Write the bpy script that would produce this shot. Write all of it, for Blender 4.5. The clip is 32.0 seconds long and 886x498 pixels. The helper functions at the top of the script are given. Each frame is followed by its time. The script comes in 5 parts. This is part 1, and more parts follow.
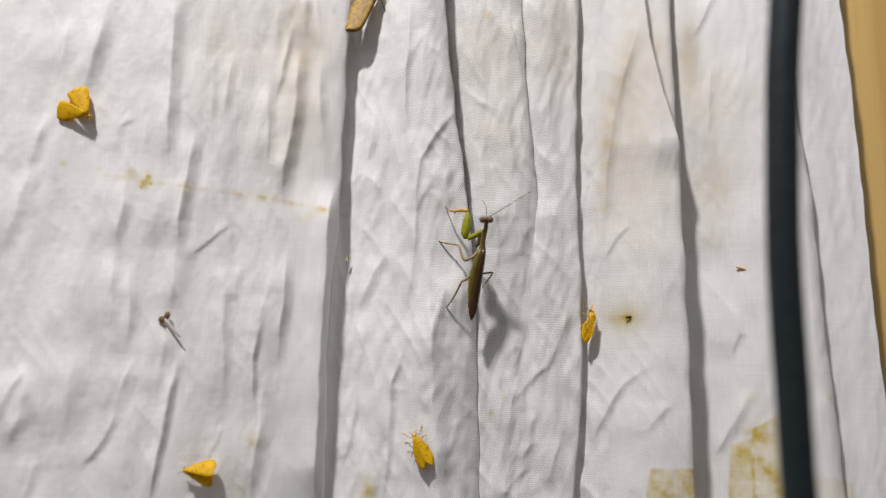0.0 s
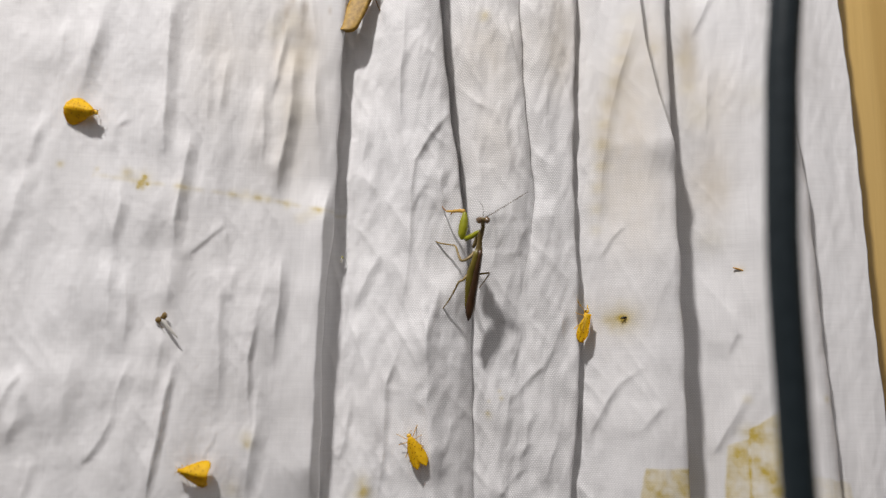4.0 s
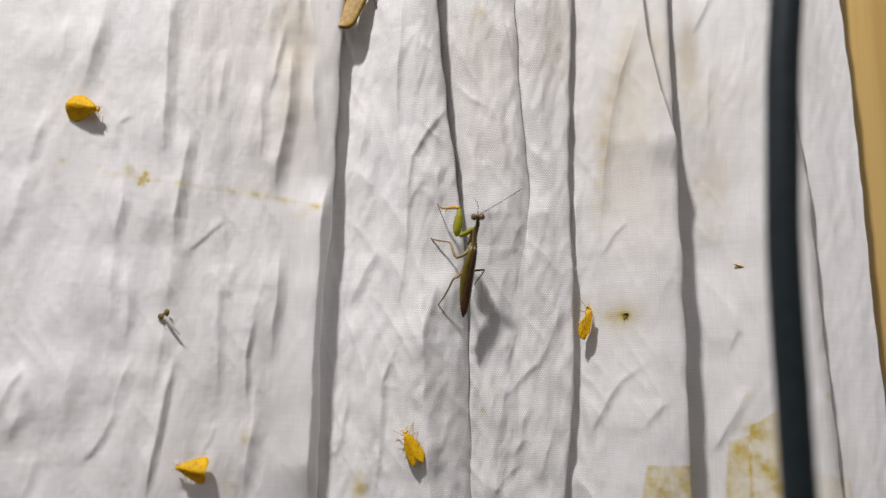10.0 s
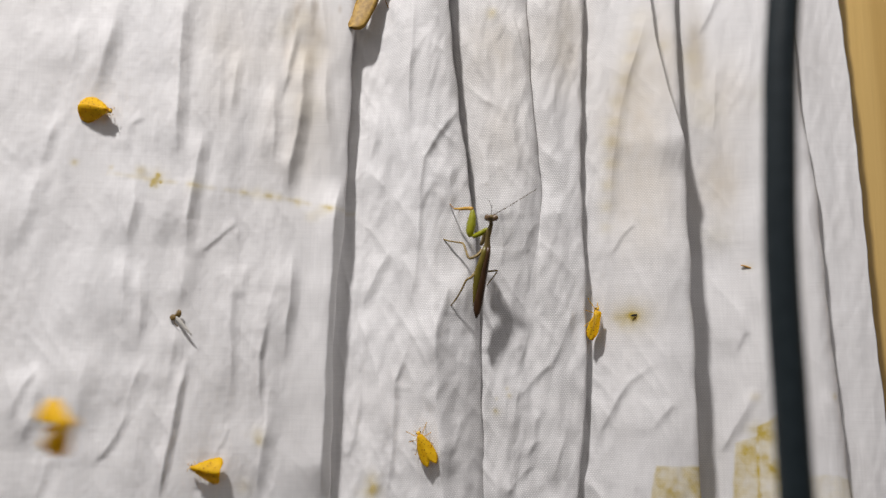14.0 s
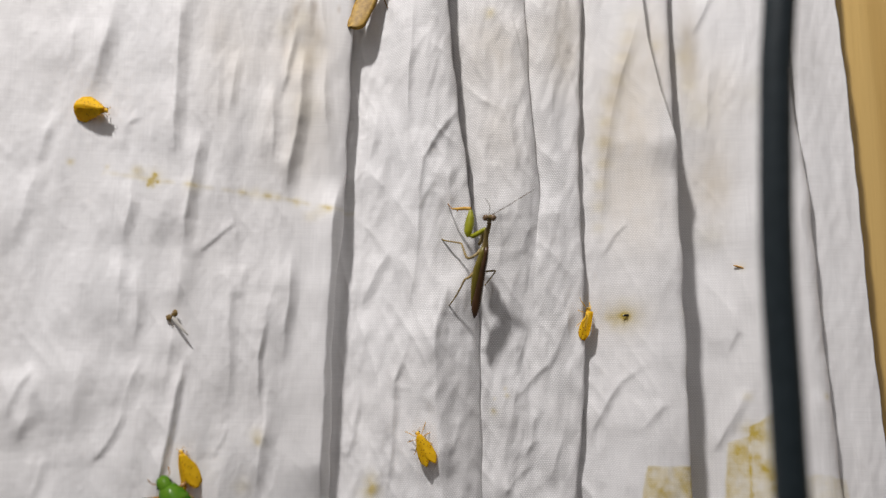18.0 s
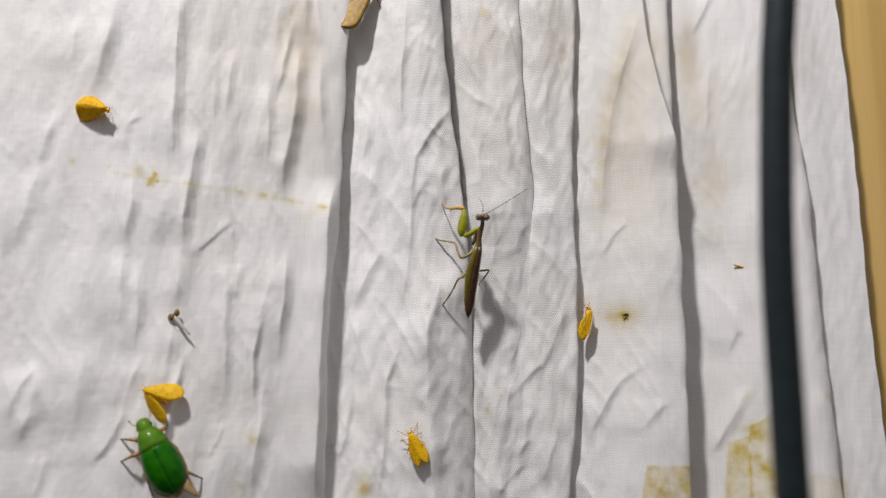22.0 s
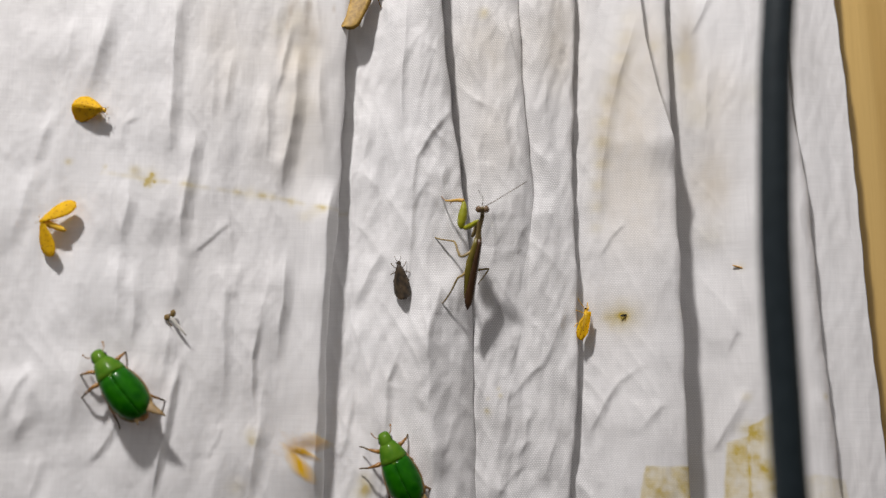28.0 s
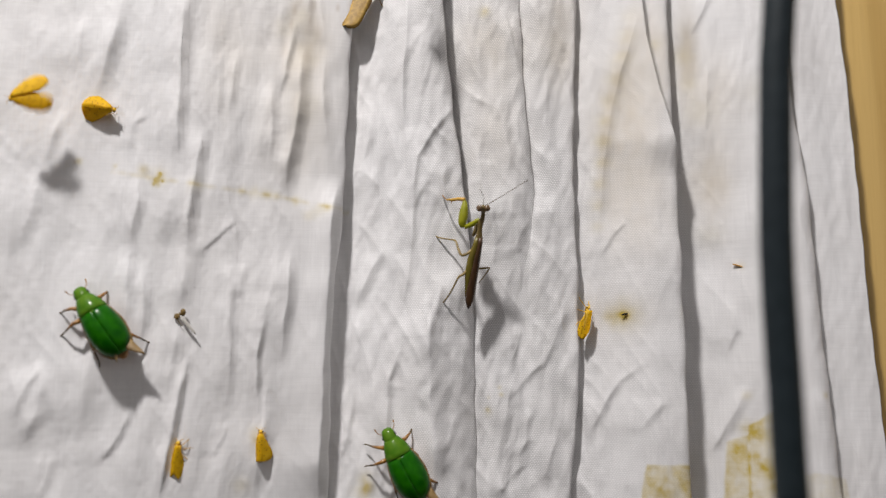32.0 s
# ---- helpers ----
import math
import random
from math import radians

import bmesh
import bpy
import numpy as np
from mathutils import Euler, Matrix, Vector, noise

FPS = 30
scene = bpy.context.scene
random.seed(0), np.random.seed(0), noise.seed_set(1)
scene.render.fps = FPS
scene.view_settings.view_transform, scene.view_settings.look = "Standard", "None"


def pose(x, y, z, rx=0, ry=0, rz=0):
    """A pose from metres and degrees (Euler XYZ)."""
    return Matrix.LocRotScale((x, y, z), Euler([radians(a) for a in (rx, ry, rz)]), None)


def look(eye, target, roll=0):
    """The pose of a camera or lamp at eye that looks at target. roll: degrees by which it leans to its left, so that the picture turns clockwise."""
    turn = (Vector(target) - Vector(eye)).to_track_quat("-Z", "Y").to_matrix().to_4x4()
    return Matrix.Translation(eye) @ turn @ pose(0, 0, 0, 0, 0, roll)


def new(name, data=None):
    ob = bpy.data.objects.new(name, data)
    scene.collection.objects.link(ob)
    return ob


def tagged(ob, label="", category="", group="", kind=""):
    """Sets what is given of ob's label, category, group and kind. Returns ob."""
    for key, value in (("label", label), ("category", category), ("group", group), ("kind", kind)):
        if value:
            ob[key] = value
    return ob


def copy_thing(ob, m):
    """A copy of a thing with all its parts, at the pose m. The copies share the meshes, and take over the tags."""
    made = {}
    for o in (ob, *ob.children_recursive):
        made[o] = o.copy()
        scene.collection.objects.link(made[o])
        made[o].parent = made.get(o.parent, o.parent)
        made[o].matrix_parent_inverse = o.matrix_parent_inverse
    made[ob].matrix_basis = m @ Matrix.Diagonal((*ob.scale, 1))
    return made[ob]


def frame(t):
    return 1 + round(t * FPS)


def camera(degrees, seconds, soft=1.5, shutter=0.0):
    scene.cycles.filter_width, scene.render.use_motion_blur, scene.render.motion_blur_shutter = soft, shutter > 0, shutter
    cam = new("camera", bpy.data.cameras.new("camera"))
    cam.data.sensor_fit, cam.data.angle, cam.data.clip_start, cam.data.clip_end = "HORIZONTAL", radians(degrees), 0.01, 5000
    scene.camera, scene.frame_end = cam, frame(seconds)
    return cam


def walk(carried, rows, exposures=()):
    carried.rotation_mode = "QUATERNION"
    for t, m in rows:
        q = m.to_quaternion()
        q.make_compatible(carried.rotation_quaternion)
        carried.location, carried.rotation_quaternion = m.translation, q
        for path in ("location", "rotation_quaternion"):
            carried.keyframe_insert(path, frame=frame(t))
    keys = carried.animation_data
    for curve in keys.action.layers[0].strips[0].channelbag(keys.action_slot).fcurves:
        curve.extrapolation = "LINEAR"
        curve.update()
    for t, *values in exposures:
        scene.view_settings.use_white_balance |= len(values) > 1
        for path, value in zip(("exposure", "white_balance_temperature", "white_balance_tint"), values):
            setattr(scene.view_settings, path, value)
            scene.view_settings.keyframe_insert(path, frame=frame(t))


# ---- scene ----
# One white cotton sheet hung over a board wall at night, lamplight from above, insects on it.
SWAY_TIMES = [0.5 * i for i in range(8)] + [5.5 + 0.5 * i for i in range(19)] + [16.5 + 0.5 * i for i in range(19)] + [27.5 + 0.5 * i for i in range(10)]
# where the camera looks, in tenths of a millimetre right of and above its mean aim
AIM_X = [0, 0, 1, 3, 3, 2, 2, 5, 0, -2, -2, 0, 1, 2, 1, 0, 1, 2, 0, -1, -1, 1, 2, 2, 2, 5, 11, 14, 12, 12, 14, 15, 15, 15, 16, 15, 14, 14, 13, 11, 12, 13, 14, 14, 14, 14, 17, 17, 15, 13, 13, 14, 15, 17, 16, 14]
AIM_Z = [0, -3, -7, -2, -3, -3, -3, 2, -4, -7, -7, -3, -2, -3, -5, -7, -13, -10, -7, -10, -13, -10, -13, -11, -10, -7, -10, -3, -7, -7, -7, -7, -12, -12, -9, -6, -8, -7, -9, -12, -11, -11, -11, -13, -12, -14, -7, -7, -10, -11, -11, -11, -11, -11, -11, -11]
cam = camera(62, 32.0, 1.3, 0.8)
EYE = (0, -0.26, 1.464)
walk(cam, [(t, look(EYE, (ax * 1e-4, 0, 1.5 + az * 1e-4))) for t, ax, az in zip(SWAY_TIMES, AIM_X, AIM_Z)])
cam.data.dof.use_dof = True
cam.data.dof.focus_distance = 0.262
cam.data.dof.aperture_fstop = 5.0

# ---- light: one work lamp above the camera, weak night ambience ----
world = bpy.data.worlds.new("night")
scene.world = world
world.use_nodes = True
world.node_tree.nodes["Background"].inputs[0].default_value = (1.0, 0.945, 0.95, 1)
world.node_tree.nodes["Background"].inputs[1].default_value = 0.385
lamp_data = bpy.data.lights.new("work_lamp", "POINT")
lamp_data.energy = 34.4
lamp_data.shadow_soft_size = 0.034
lamp_data.color = (1.0, 0.96, 0.95)
lamp = new("work_lamp", lamp_data)
lamp.location = (-0.24, -0.46, 2.22)


# ---- materials ----
def material(name, color, rough=0.6, metal=0.0, coat=0.0):
    m = bpy.data.materials.new(name)
    m.use_nodes = True
    b = m.node_tree.nodes["Principled BSDF"]
    b.inputs["Base Color"].default_value = (*color, 1)
    b.inputs["Roughness"].default_value = rough
    b.inputs["Metallic"].default_value = metal
    b.inputs["Coat Weight"].default_value = coat
    return m


def node(m, kind, **values):
    n = m.node_tree.nodes.new(kind)
    for key, value in values.items():
        n.inputs[key.replace("_", " ")].default_value = value
    return n


def link(m, a, out, b, into):
    m.node_tree.links.new(a.outputs[out], b.inputs[into])


def shader(m):
    return m.node_tree.nodes["Principled BSDF"]


def mottled(name, c1, c2, scale, rough=0.6, bump=0.2, depth=0.0002, metal=0.0, coat=0.0, stretch=(1, 1, 1), detail=4.0):
    """Two colours mixed by noise at one scale, with bump at a finer one."""
    m = material(name, c1, rough, metal, coat)
    co = node(m, "ShaderNodeTexCoord")
    mp = node(m, "ShaderNodeMapping", Scale=stretch)
    link(m, co, "Object", mp, "Vector")
    n1 = node(m, "ShaderNodeTexNoise", Scale=scale, Detail=detail)
    n2 = node(m, "ShaderNodeTexNoise", Scale=scale * 4.3, Detail=3.0)
    link(m, mp, "Vector", n1, "Vector"), link(m, mp, "Vector", n2, "Vector")
    ramp = node(m, "ShaderNodeValToRGB")
    ramp.color_ramp.elements[0].position, ramp.color_ramp.elements[1].position = 0.35, 0.65
    ramp.color_ramp.elements[0].color, ramp.color_ramp.elements[1].color = (*c1, 1), (*c2, 1)
    link(m, n1, "Fac", ramp, "Fac")
    link(m, ramp, "Color", shader(m), "Base Color")
    b = node(m, "ShaderNodeBump", Strength=bump, Distance=depth)
    link(m, n2, "Fac", b, "Height")
    link(m, b, "Normal", shader(m), "Normal")
    return m


def cloth_material():
    m = material("white_cotton", (0.8, 0.79, 0.78), 0.92)
    co = node(m, "ShaderNodeTexCoord")
    sep = node(m, "ShaderNodeSeparateXYZ")
    warp = node(m, "ShaderNodeTexNoise", Scale=250.0, Detail=3.0)
    link(m, co, "Object", warp, "Vector")
    mixv = node(m, "ShaderNodeVectorMath")
    mixv.operation = "MULTIPLY_ADD"
    mixv.inputs[1].default_value = (0.0013, 0.0, 0.0013)
    link(m, warp, "Color", mixv, 0), link(m, co, "Object", mixv, 2)
    link(m, mixv, "Vector", sep, "Vector")
    waves = []
    for axis, pitch in (("X", 0.00084), ("Z", 0.00118)):
        k = node(m, "ShaderNodeMath")
        k.operation = "MULTIPLY"
        k.inputs[1].default_value = 2 * math.pi / pitch
        s = node(m, "ShaderNodeMath")
        s.operation = "SINE"
        link(m, sep, axis, k, 0), link(m, k, 0, s, 0)
        waves.append(s)
    weave = node(m, "ShaderNodeMath")
    weave.operation = "MULTIPLY"
    link(m, waves[0], 0, weave, 0), link(m, waves[1], 0, weave, 1)
    rows = node(m, "ShaderNodeMath")  # the weft lies in rows
    rows.operation = "MULTIPLY"
    link(m, waves[1], 0, rows, 0), link(m, waves[1], 0, rows, 1)
    over = node(m, "ShaderNodeMath")
    over.operation = "MULTIPLY_ADD"
    over.inputs[1].default_value, over.inputs[2].default_value = 0.95, -0.48
    link(m, rows, 0, over, 0)
    knit = node(m, "ShaderNodeMath")
    knit.operation = "MULTIPLY_ADD"
    knit.inputs[1].default_value = 0.7
    link(m, weave, 0, knit, 0), link(m, over, 0, knit, 2)
    weave = knit
    # threads are coarse and open in the middle breadth of the cloth, fine at its sides
    coarse = node(m, "ShaderNodeAttribute")
    coarse.attribute_name = "coarse"
    plain = weave
    weave = node(m, "ShaderNodeMath")
    weave.operation = "MULTIPLY"
    link(m, plain, 0, weave, 0), link(m, coarse, "Fac", weave, 1)
    fine = node(m, "ShaderNodeTexNoise", Scale=900.0, Detail=3.0)
    link(m, co, "Object", fine, "Vector")
    add = node(m, "ShaderNodeMath")
    add.operation = "MULTIPLY_ADD"
    add.inputs[1].default_value = 0.7
    link(m, fine, "Fac", add, 0), link(m, weave, 0, add, 2)
    bump = node(m, "ShaderNodeBump", Strength=0.5, Distance=0.00006)
    link(m, add, 0, bump, "Height")
    rough = node(m, "ShaderNodeTexNoise", Scale=230.0, Detail=5.0)
    link(m, co, "Object", rough, "Vector")
    bump2 = node(m, "ShaderNodeBump", Strength=0.08, Distance=0.0008)
    link(m, rough, "Fac", bump2, "Height"), link(m, bump, "Normal", bump2, "Normal")
    link(m, bump2, "Normal", shader(m), "Normal")
    # slight greying at a large scale, then stains
    soil = node(m, "ShaderNodeTexNoise", Scale=26.0, Detail=5.0)
    link(m, co, "Object", soil, "Vector")
    tone = node(m, "ShaderNodeValToRGB")
    tone.color_ramp.elements[0].position, tone.color_ramp.elements[1].position = 0.3, 0.7
    tone.color_ramp.elements[0].color, tone.color_ramp.elements[1].color = (0.82, 0.81, 0.802, 1), (0.865, 0.862, 0.862, 1)
    link(m, soil, "Fac", tone, "Fac")
    # cream yellowing, darkened further to tone down lamplight at top and right
    cream_dim = node(m, "ShaderNodeAttribute")
    cream_dim.attribute_name = "cream_dim"
    cream = node(m, "ShaderNodeMix")
    cream.data_type = "RGBA"
    cream.inputs[7].default_value = (0.70, 0.645, 0.56, 1)
    link(m, cream_dim, "Fac", cream, 0), link(m, tone, "Color", cream, 6)
    at = node(m, "ShaderNodeAttribute")
    at.attribute_name = "stain"
    blotch = node(m, "ShaderNodeTexNoise", Scale=340.0, Detail=4.0)
    link(m, co, "Object", blotch, "Vector")
    edge = node(m, "ShaderNodeMapRange")
    edge.inputs[1].default_value, edge.inputs[2].default_value, edge.inputs[3].default_value, edge.inputs[4].default_value = 0.3, 0.7, 0.75, 1.1
    link(m, blotch, "Fac", edge, 0)
    mul = node(m, "ShaderNodeMath")
    mul.operation, mul.use_clamp = "MULTIPLY", True
    link(m, at, "Fac", mul, 0), link(m, edge, 0, mul, 1)
    hue = node(m, "ShaderNodeValToRGB")
    hue.color_ramp.elements[0].color, hue.color_ramp.elements[1].color = (0.72, 0.64, 0.38, 1), (0.56, 0.42, 0.09, 1)
    link(m, mul, 0, hue, "Fac")
    mix = node(m, "ShaderNodeMix")
    mix.data_type = "RGBA"
    link(m, mul, 0, mix, 0), link(m, cream, 2, mix, 6), link(m, hue, "Color", mix, 7)
    grime = node(m, "ShaderNodeAttribute")
    grime.attribute_name = "grime"
    dirty = node(m, "ShaderNodeMath")
    dirty.operation, dirty.use_clamp = "MULTIPLY", True
    link(m, grime, "Fac", dirty, 0), link(m, edge, 0, dirty, 1)
    dull = node(m, "ShaderNodeMix")
    dull.data_type = "RGBA"
    dull.inputs[7].default_value = (0.5, 0.43, 0.35, 1)
    link(m, dirty, 0, dull, 0), link(m, mix, 2, dull, 6)
    mix = dull
    gaps = node(m, "ShaderNodeMapRange")
    gaps.inputs[1].default_value, gaps.inputs[2].default_value, gaps.inputs[3].default_value, gaps.inputs[4].default_value = -1.0, 1.0, 0.64, 1.2
    link(m, weave, 0, gaps, 0)
    thread = node(m, "ShaderNodeMix")
    thread.data_type, thread.blend_type = "RGBA", "MULTIPLY"
    thread.inputs[0].default_value = 1.0
    middle_dim = node(m, "ShaderNodeMath")  # colour dims the open-woven middle to balance the lamplight against the sides
    middle_dim.operation = "MULTIPLY_ADD"
    middle_dim.inputs[1].default_value, middle_dim.inputs[2].default_value = -0.13, 1.0
    link(m, coarse, "Fac", middle_dim, 0)
    both = node(m, "ShaderNodeMath")
    both.operation = "MULTIPLY"
    link(m, gaps, 0, both, 0), link(m, middle_dim, 0, both, 1)
    # single threads are paler or duller than their neighbours
    last = both
    for stretch in ((70, 1, 1500), (1500, 1, 90)):
        mp = node(m, "ShaderNodeMapping", Scale=stretch)
        slub = node(m, "ShaderNodeTexNoise", Scale=1.0, Detail=2.0)
        link(m, co, "Object", mp, "Vector"), link(m, mp, "Vector", slub, "Vector")
        part_of = node(m, "ShaderNodeMapRange")
        part_of.inputs[1].default_value, part_of.inputs[2].default_value, part_of.inputs[3].default_value, part_of.inputs[4].default_value = 0.3, 0.7, 0.97, 1.025
        link(m, slub, "Fac", part_of, 0)
        times = node(m, "ShaderNodeMath")
        times.operation = "MULTIPLY"
        link(m, last, 0, times, 0), link(m, part_of, 0, times, 1)
        last = times
    both = last
    link(m, mix, 2, thread, 6), link(m, both, 0, thread, 7)
    link(m, thread, 2, shader(m), "Base Color")
    return m


def wing_material(name, c1, c2, dot, dot_scale, dot_size):
    """Scaly wing: two tones, dark dots, satin."""
    m = mottled(name, c1, c2, 420.0, 0.55, 0.35, 0.00008)
    co = node(m, "ShaderNodeTexCoord")
    v = node(m, "ShaderNodeTexVoronoi", Scale=dot_scale)
    link(m, co, "Object", v, "Vector")
    less = node(m, "ShaderNodeMath")
    less.operation = "LESS_THAN"
    less.inputs[1].default_value = dot_size
    link(m, v, "Distance", less, 0)
    keep = node(m, "ShaderNodeMath")
    keep.operation = "MULTIPLY"
    sel = node(m, "ShaderNodeSeparateColor")
    link(m, v, "Color", sel, 0)
    gate = node(m, "ShaderNodeMath")
    gate.operation = "GREATER_THAN"
    gate.inputs[1].default_value = 0.335
    link(m, sel, 0, gate, 0), link(m, less, 0, keep, 0), link(m, gate, 0, keep, 1)
    mix = node(m, "ShaderNodeMix")
    mix.data_type = "RGBA"
    mix.inputs[7].default_value = (*dot, 1)
    old = shader(m).inputs["Base Color"].links[0].from_node
    link(m, keep, 0, mix, 0), link(m, old, "Color", mix, 6), link(m, mix, 2, shader(m), "Base Color")
    shader(m).inputs["Specular IOR Level"].default_value = 0.2
    # thin scales let some light through
    glow = node(m, "ShaderNodeBsdfTranslucent")
    both = node(m, "ShaderNodeMixShader", Fac=0.36)
    link(m, mix, 2, glow, "Color")
    link(m, shader(m), 0, both, 1), link(m, glow, 0, both, 2)
    link(m, both, 0, m.node_tree.nodes["Material Output"], "Surface")
    return m


COTTON = cloth_material()
shader(COTTON).inputs["Specular IOR Level"].default_value = 0.2
WOOD = mottled("pine_boards", (0.44, 0.275, 0.075), (0.56, 0.375, 0.125), 14.0, 0.55, 0.3, 0.0006, stretch=(7, 7, 0.3))
CABLE = mottled("grey_blue_rubber", (0.008, 0.0135, 0.0165), (0.013, 0.02, 0.024), 300.0, 0.5, 0.25, 0.0003)
GROUND = mottled("packed_earth", (0.05, 0.042, 0.033), (0.09, 0.078, 0.06), 6.0, 0.95, 0.6, 0.01)
YELLOW = wing_material("yellow_wing_scales", (0.78, 0.48, 0.008), (0.9, 0.6, 0.017), (0.46, 0.2, 0.006), 1150.0, 0.27)
FUZZ = mottled("yellow_fuzz", (0.72, 0.4, 0.02), (0.9, 0.58, 0.05), 1500.0, 0.85, 0.7, 0.0002)
OCHRE = mottled("ochre_chitin", (0.45, 0.24, 0.03), (0.6, 0.36, 0.06), 900.0, 0.45, 0.2)
DARK_EYE = material("dark_eye", (0.012, 0.01, 0.008), 0.15)
BROWN_WING = mottled("brown_wing_scales", (0.24, 0.135, 0.014), (0.43, 0.26, 0.04), 520.0, 0.6, 0.4, 0.0001)
BROWN_FUZZ = mottled("brown_fuzz", (0.16, 0.09, 0.03), (0.3, 0.18, 0.06), 1200.0, 0.9, 0.6)
SOOT_WING = mottled("sooty_wing_scales", (0.014, 0.01, 0.005), (0.085, 0.056, 0.028), 520.0, 0.5, 0.4, 0.0001)
GREEN = mottled("green_chitin", (0.003, 0.066, 0.0006), (0.014, 0.122, 0.001), 260.0, 0.3, 0.15, 0.00015)
GREEN_PALE = mottled("pale_green_chitin", (0.042, 0.135, 0.004), (0.085, 0.18, 0.011), 260.0, 0.4, 0.15, 0.00015)
for m in (GREEN, GREEN_PALE):
    shader(m).inputs["Coat Weight"].default_value, shader(m).inputs["Coat Roughness"].default_value = 0.12, 0.12
    shader(m).inputs["Specular IOR Level"].default_value = 0.07
shader(CABLE).inputs["Specular IOR Level"].default_value = 0.2
AMBER = mottled("amber_chitin", (0.2, 0.085, 0.015), (0.36, 0.18, 0.04), 700.0, 0.35, 0.2)
LEG_DARK = mottled("dark_leg_chitin", (0.05, 0.035, 0.015), (0.13, 0.09, 0.03), 900.0, 0.4, 0.2)
MANTIS_BROWN = mottled("brown_tegmen", (0.035, 0.017, 0.008), (0.075, 0.036, 0.014), 500.0, 0.38, 0.3, 0.0001, stretch=(1, 0.2, 1))
MANTIS_OLIVE = mottled("olive_tegmen", (0.14, 0.115, 0.012), (0.19, 0.15, 0.024), 500.0, 0.42, 0.3, 0.0001, stretch=(1, 0.2, 1))
MANTIS_BODY = mottled("olive_brown_chitin", (0.12, 0.085, 0.022), (0.19, 0.135, 0.045), 800.0, 0.45, 0.3)
MANTIS_GREEN = mottled("lime_green_chitin", (0.23, 0.24, 0.003), (0.3, 0.3, 0.008), 600.0, 0.4, 0.2)
MANTIS_EYE = mottled("banded_eye", (0.1, 0.06, 0.03), (0.2, 0.13, 0.07), 1500.0, 0.2, 0.1)
MANTIS_LEG = mottled("tan_leg_chitin", (0.17, 0.12, 0.032), (0.3, 0.21, 0.065), 900.0, 0.45, 0.2)
TAN = mottled("tan_membrane", (0.17, 0.105, 0.035), (0.28, 0.185, 0.07), 700.0, 0.5, 0.3)
SOOT_FUZZ = mottled("sooty_fuzz", (0.03, 0.022, 0.014), (0.07, 0.05, 0.03), 1500.0, 0.85, 0.6)
WING_CLEAR = mottled("clear_hindwing", (0.5, 0.48, 0.44), (0.62, 0.6, 0.55), 900.0, 0.35, 0.3)
STRAW = mottled("dry_straw", (0.46, 0.25, 0.07), (0.58, 0.36, 0.13), 900.0, 0.7, 0.4)
HUSK = mottled("brown_husk", (0.1, 0.06, 0.01), (0.24, 0.15, 0.035), 1200.0, 0.6, 0.4)
MOSSY = mottled("yellow_green_bit", (0.2, 0.2, 0.02), (0.3, 0.28, 0.05), 1500.0, 0.7, 0.3)


# ---- mesh helpers ----
def mesh_object(name, verts, faces, mat, parent=None, label="", smooth=True):
    me = bpy.data.meshes.new(name)
    me.from_pydata([tuple(v) for v in verts], [], faces)
    me.update()
    if smooth:
        me.polygons.foreach_set("use_smooth", [True] * len(me.polygons))
    me.materials.append(mat)
    ob = new(name, me)
    if parent:
        ob.parent = parent
    if label:
        ob["label"] = label
    return ob


def rings_mesh(rings):
    """Verts and faces of a closed skin over equal rings, capped at both ends."""
    n = len(rings[0])
    verts, faces = [v for r in rings for v in r], []
    for i in range(len(rings) - 1):
        for j in range(n):
            k = (j + 1) % n
            faces.append((i * n + j, i * n + k, (i + 1) * n + k, (i + 1) * n + j))
    faces.append(tuple(reversed(range(n))))
    faces.append(tuple((len(rings) - 1) * n + j for j in range(n)))
    return verts, faces


def tube(points, radii, sides=7):
    """A bent round limb through points, millimetres in, metres out."""
    pts = [Vector(p) * 0.001 for p in points]
    rings, up = [], Vector((0.13, 0.31, 0.94))
    for i, p in enumerate(pts):
        d = (pts[min(i + 1, len(pts) - 1)] - pts[max(i - 1, 0)]).normalized()
        a = d.cross(up)
        a = a.normalized() if a.length > 1e-4 else Vector((1, 0, 0))
        b = d.cross(a).normalized()
        r = (radii[i] if isinstance(radii, (list, tuple)) else radii) * 0.001
        rings.append([p + a * (r * math.cos(2 * math.pi * j / sides)) + b * (r * math.sin(2 * math.pi * j / sides)) for j in range(sides)])
    return rings_mesh(rings)


def smooth_line(points, steps=5):
    """More points along a line, rounded at its corners."""
    out, n = [], len(points)
    for i in range(n - 1):
        p0, p1, p2, p3 = (Vector(points[max(0, min(n - 1, i + o))]) for o in (-1, 0, 1, 2))
        for s in range(steps):
            t = s / steps
            out.append(0.5 * (2 * p1 + (p2 - p0) * t + (2 * p0 - 5 * p1 + 4 * p2 - p3) * t * t + (3 * p1 - p0 - 3 * p2 + p3) * t ** 3))
    out.append(Vector(points[-1]))
    return out


def body_of(stations, sides=14, flat=0.6):
    """A body along y: stations (y, half width, height, base z[, x]), millimetres; domed above, flatter below."""
    rings = []
    for st in stations:
        y, w, h, z = st[:4]
        cx = st[4] if len(st) > 4 else 0
        ring = []
        for j in range(sides):
            a = 2 * math.pi * j / sides
            s = math.sin(a)
            ring.append(Vector((cx + w * math.cos(a), y, z + h * (s if s > 0 else s * flat))) * 0.001)
        rings.append(ring)
    return rings_mesh(rings)


def shift(mesh, offset):
    o = Vector(offset) * 0.001
    return [Vector(v) + o for v in mesh[0]], mesh[1]


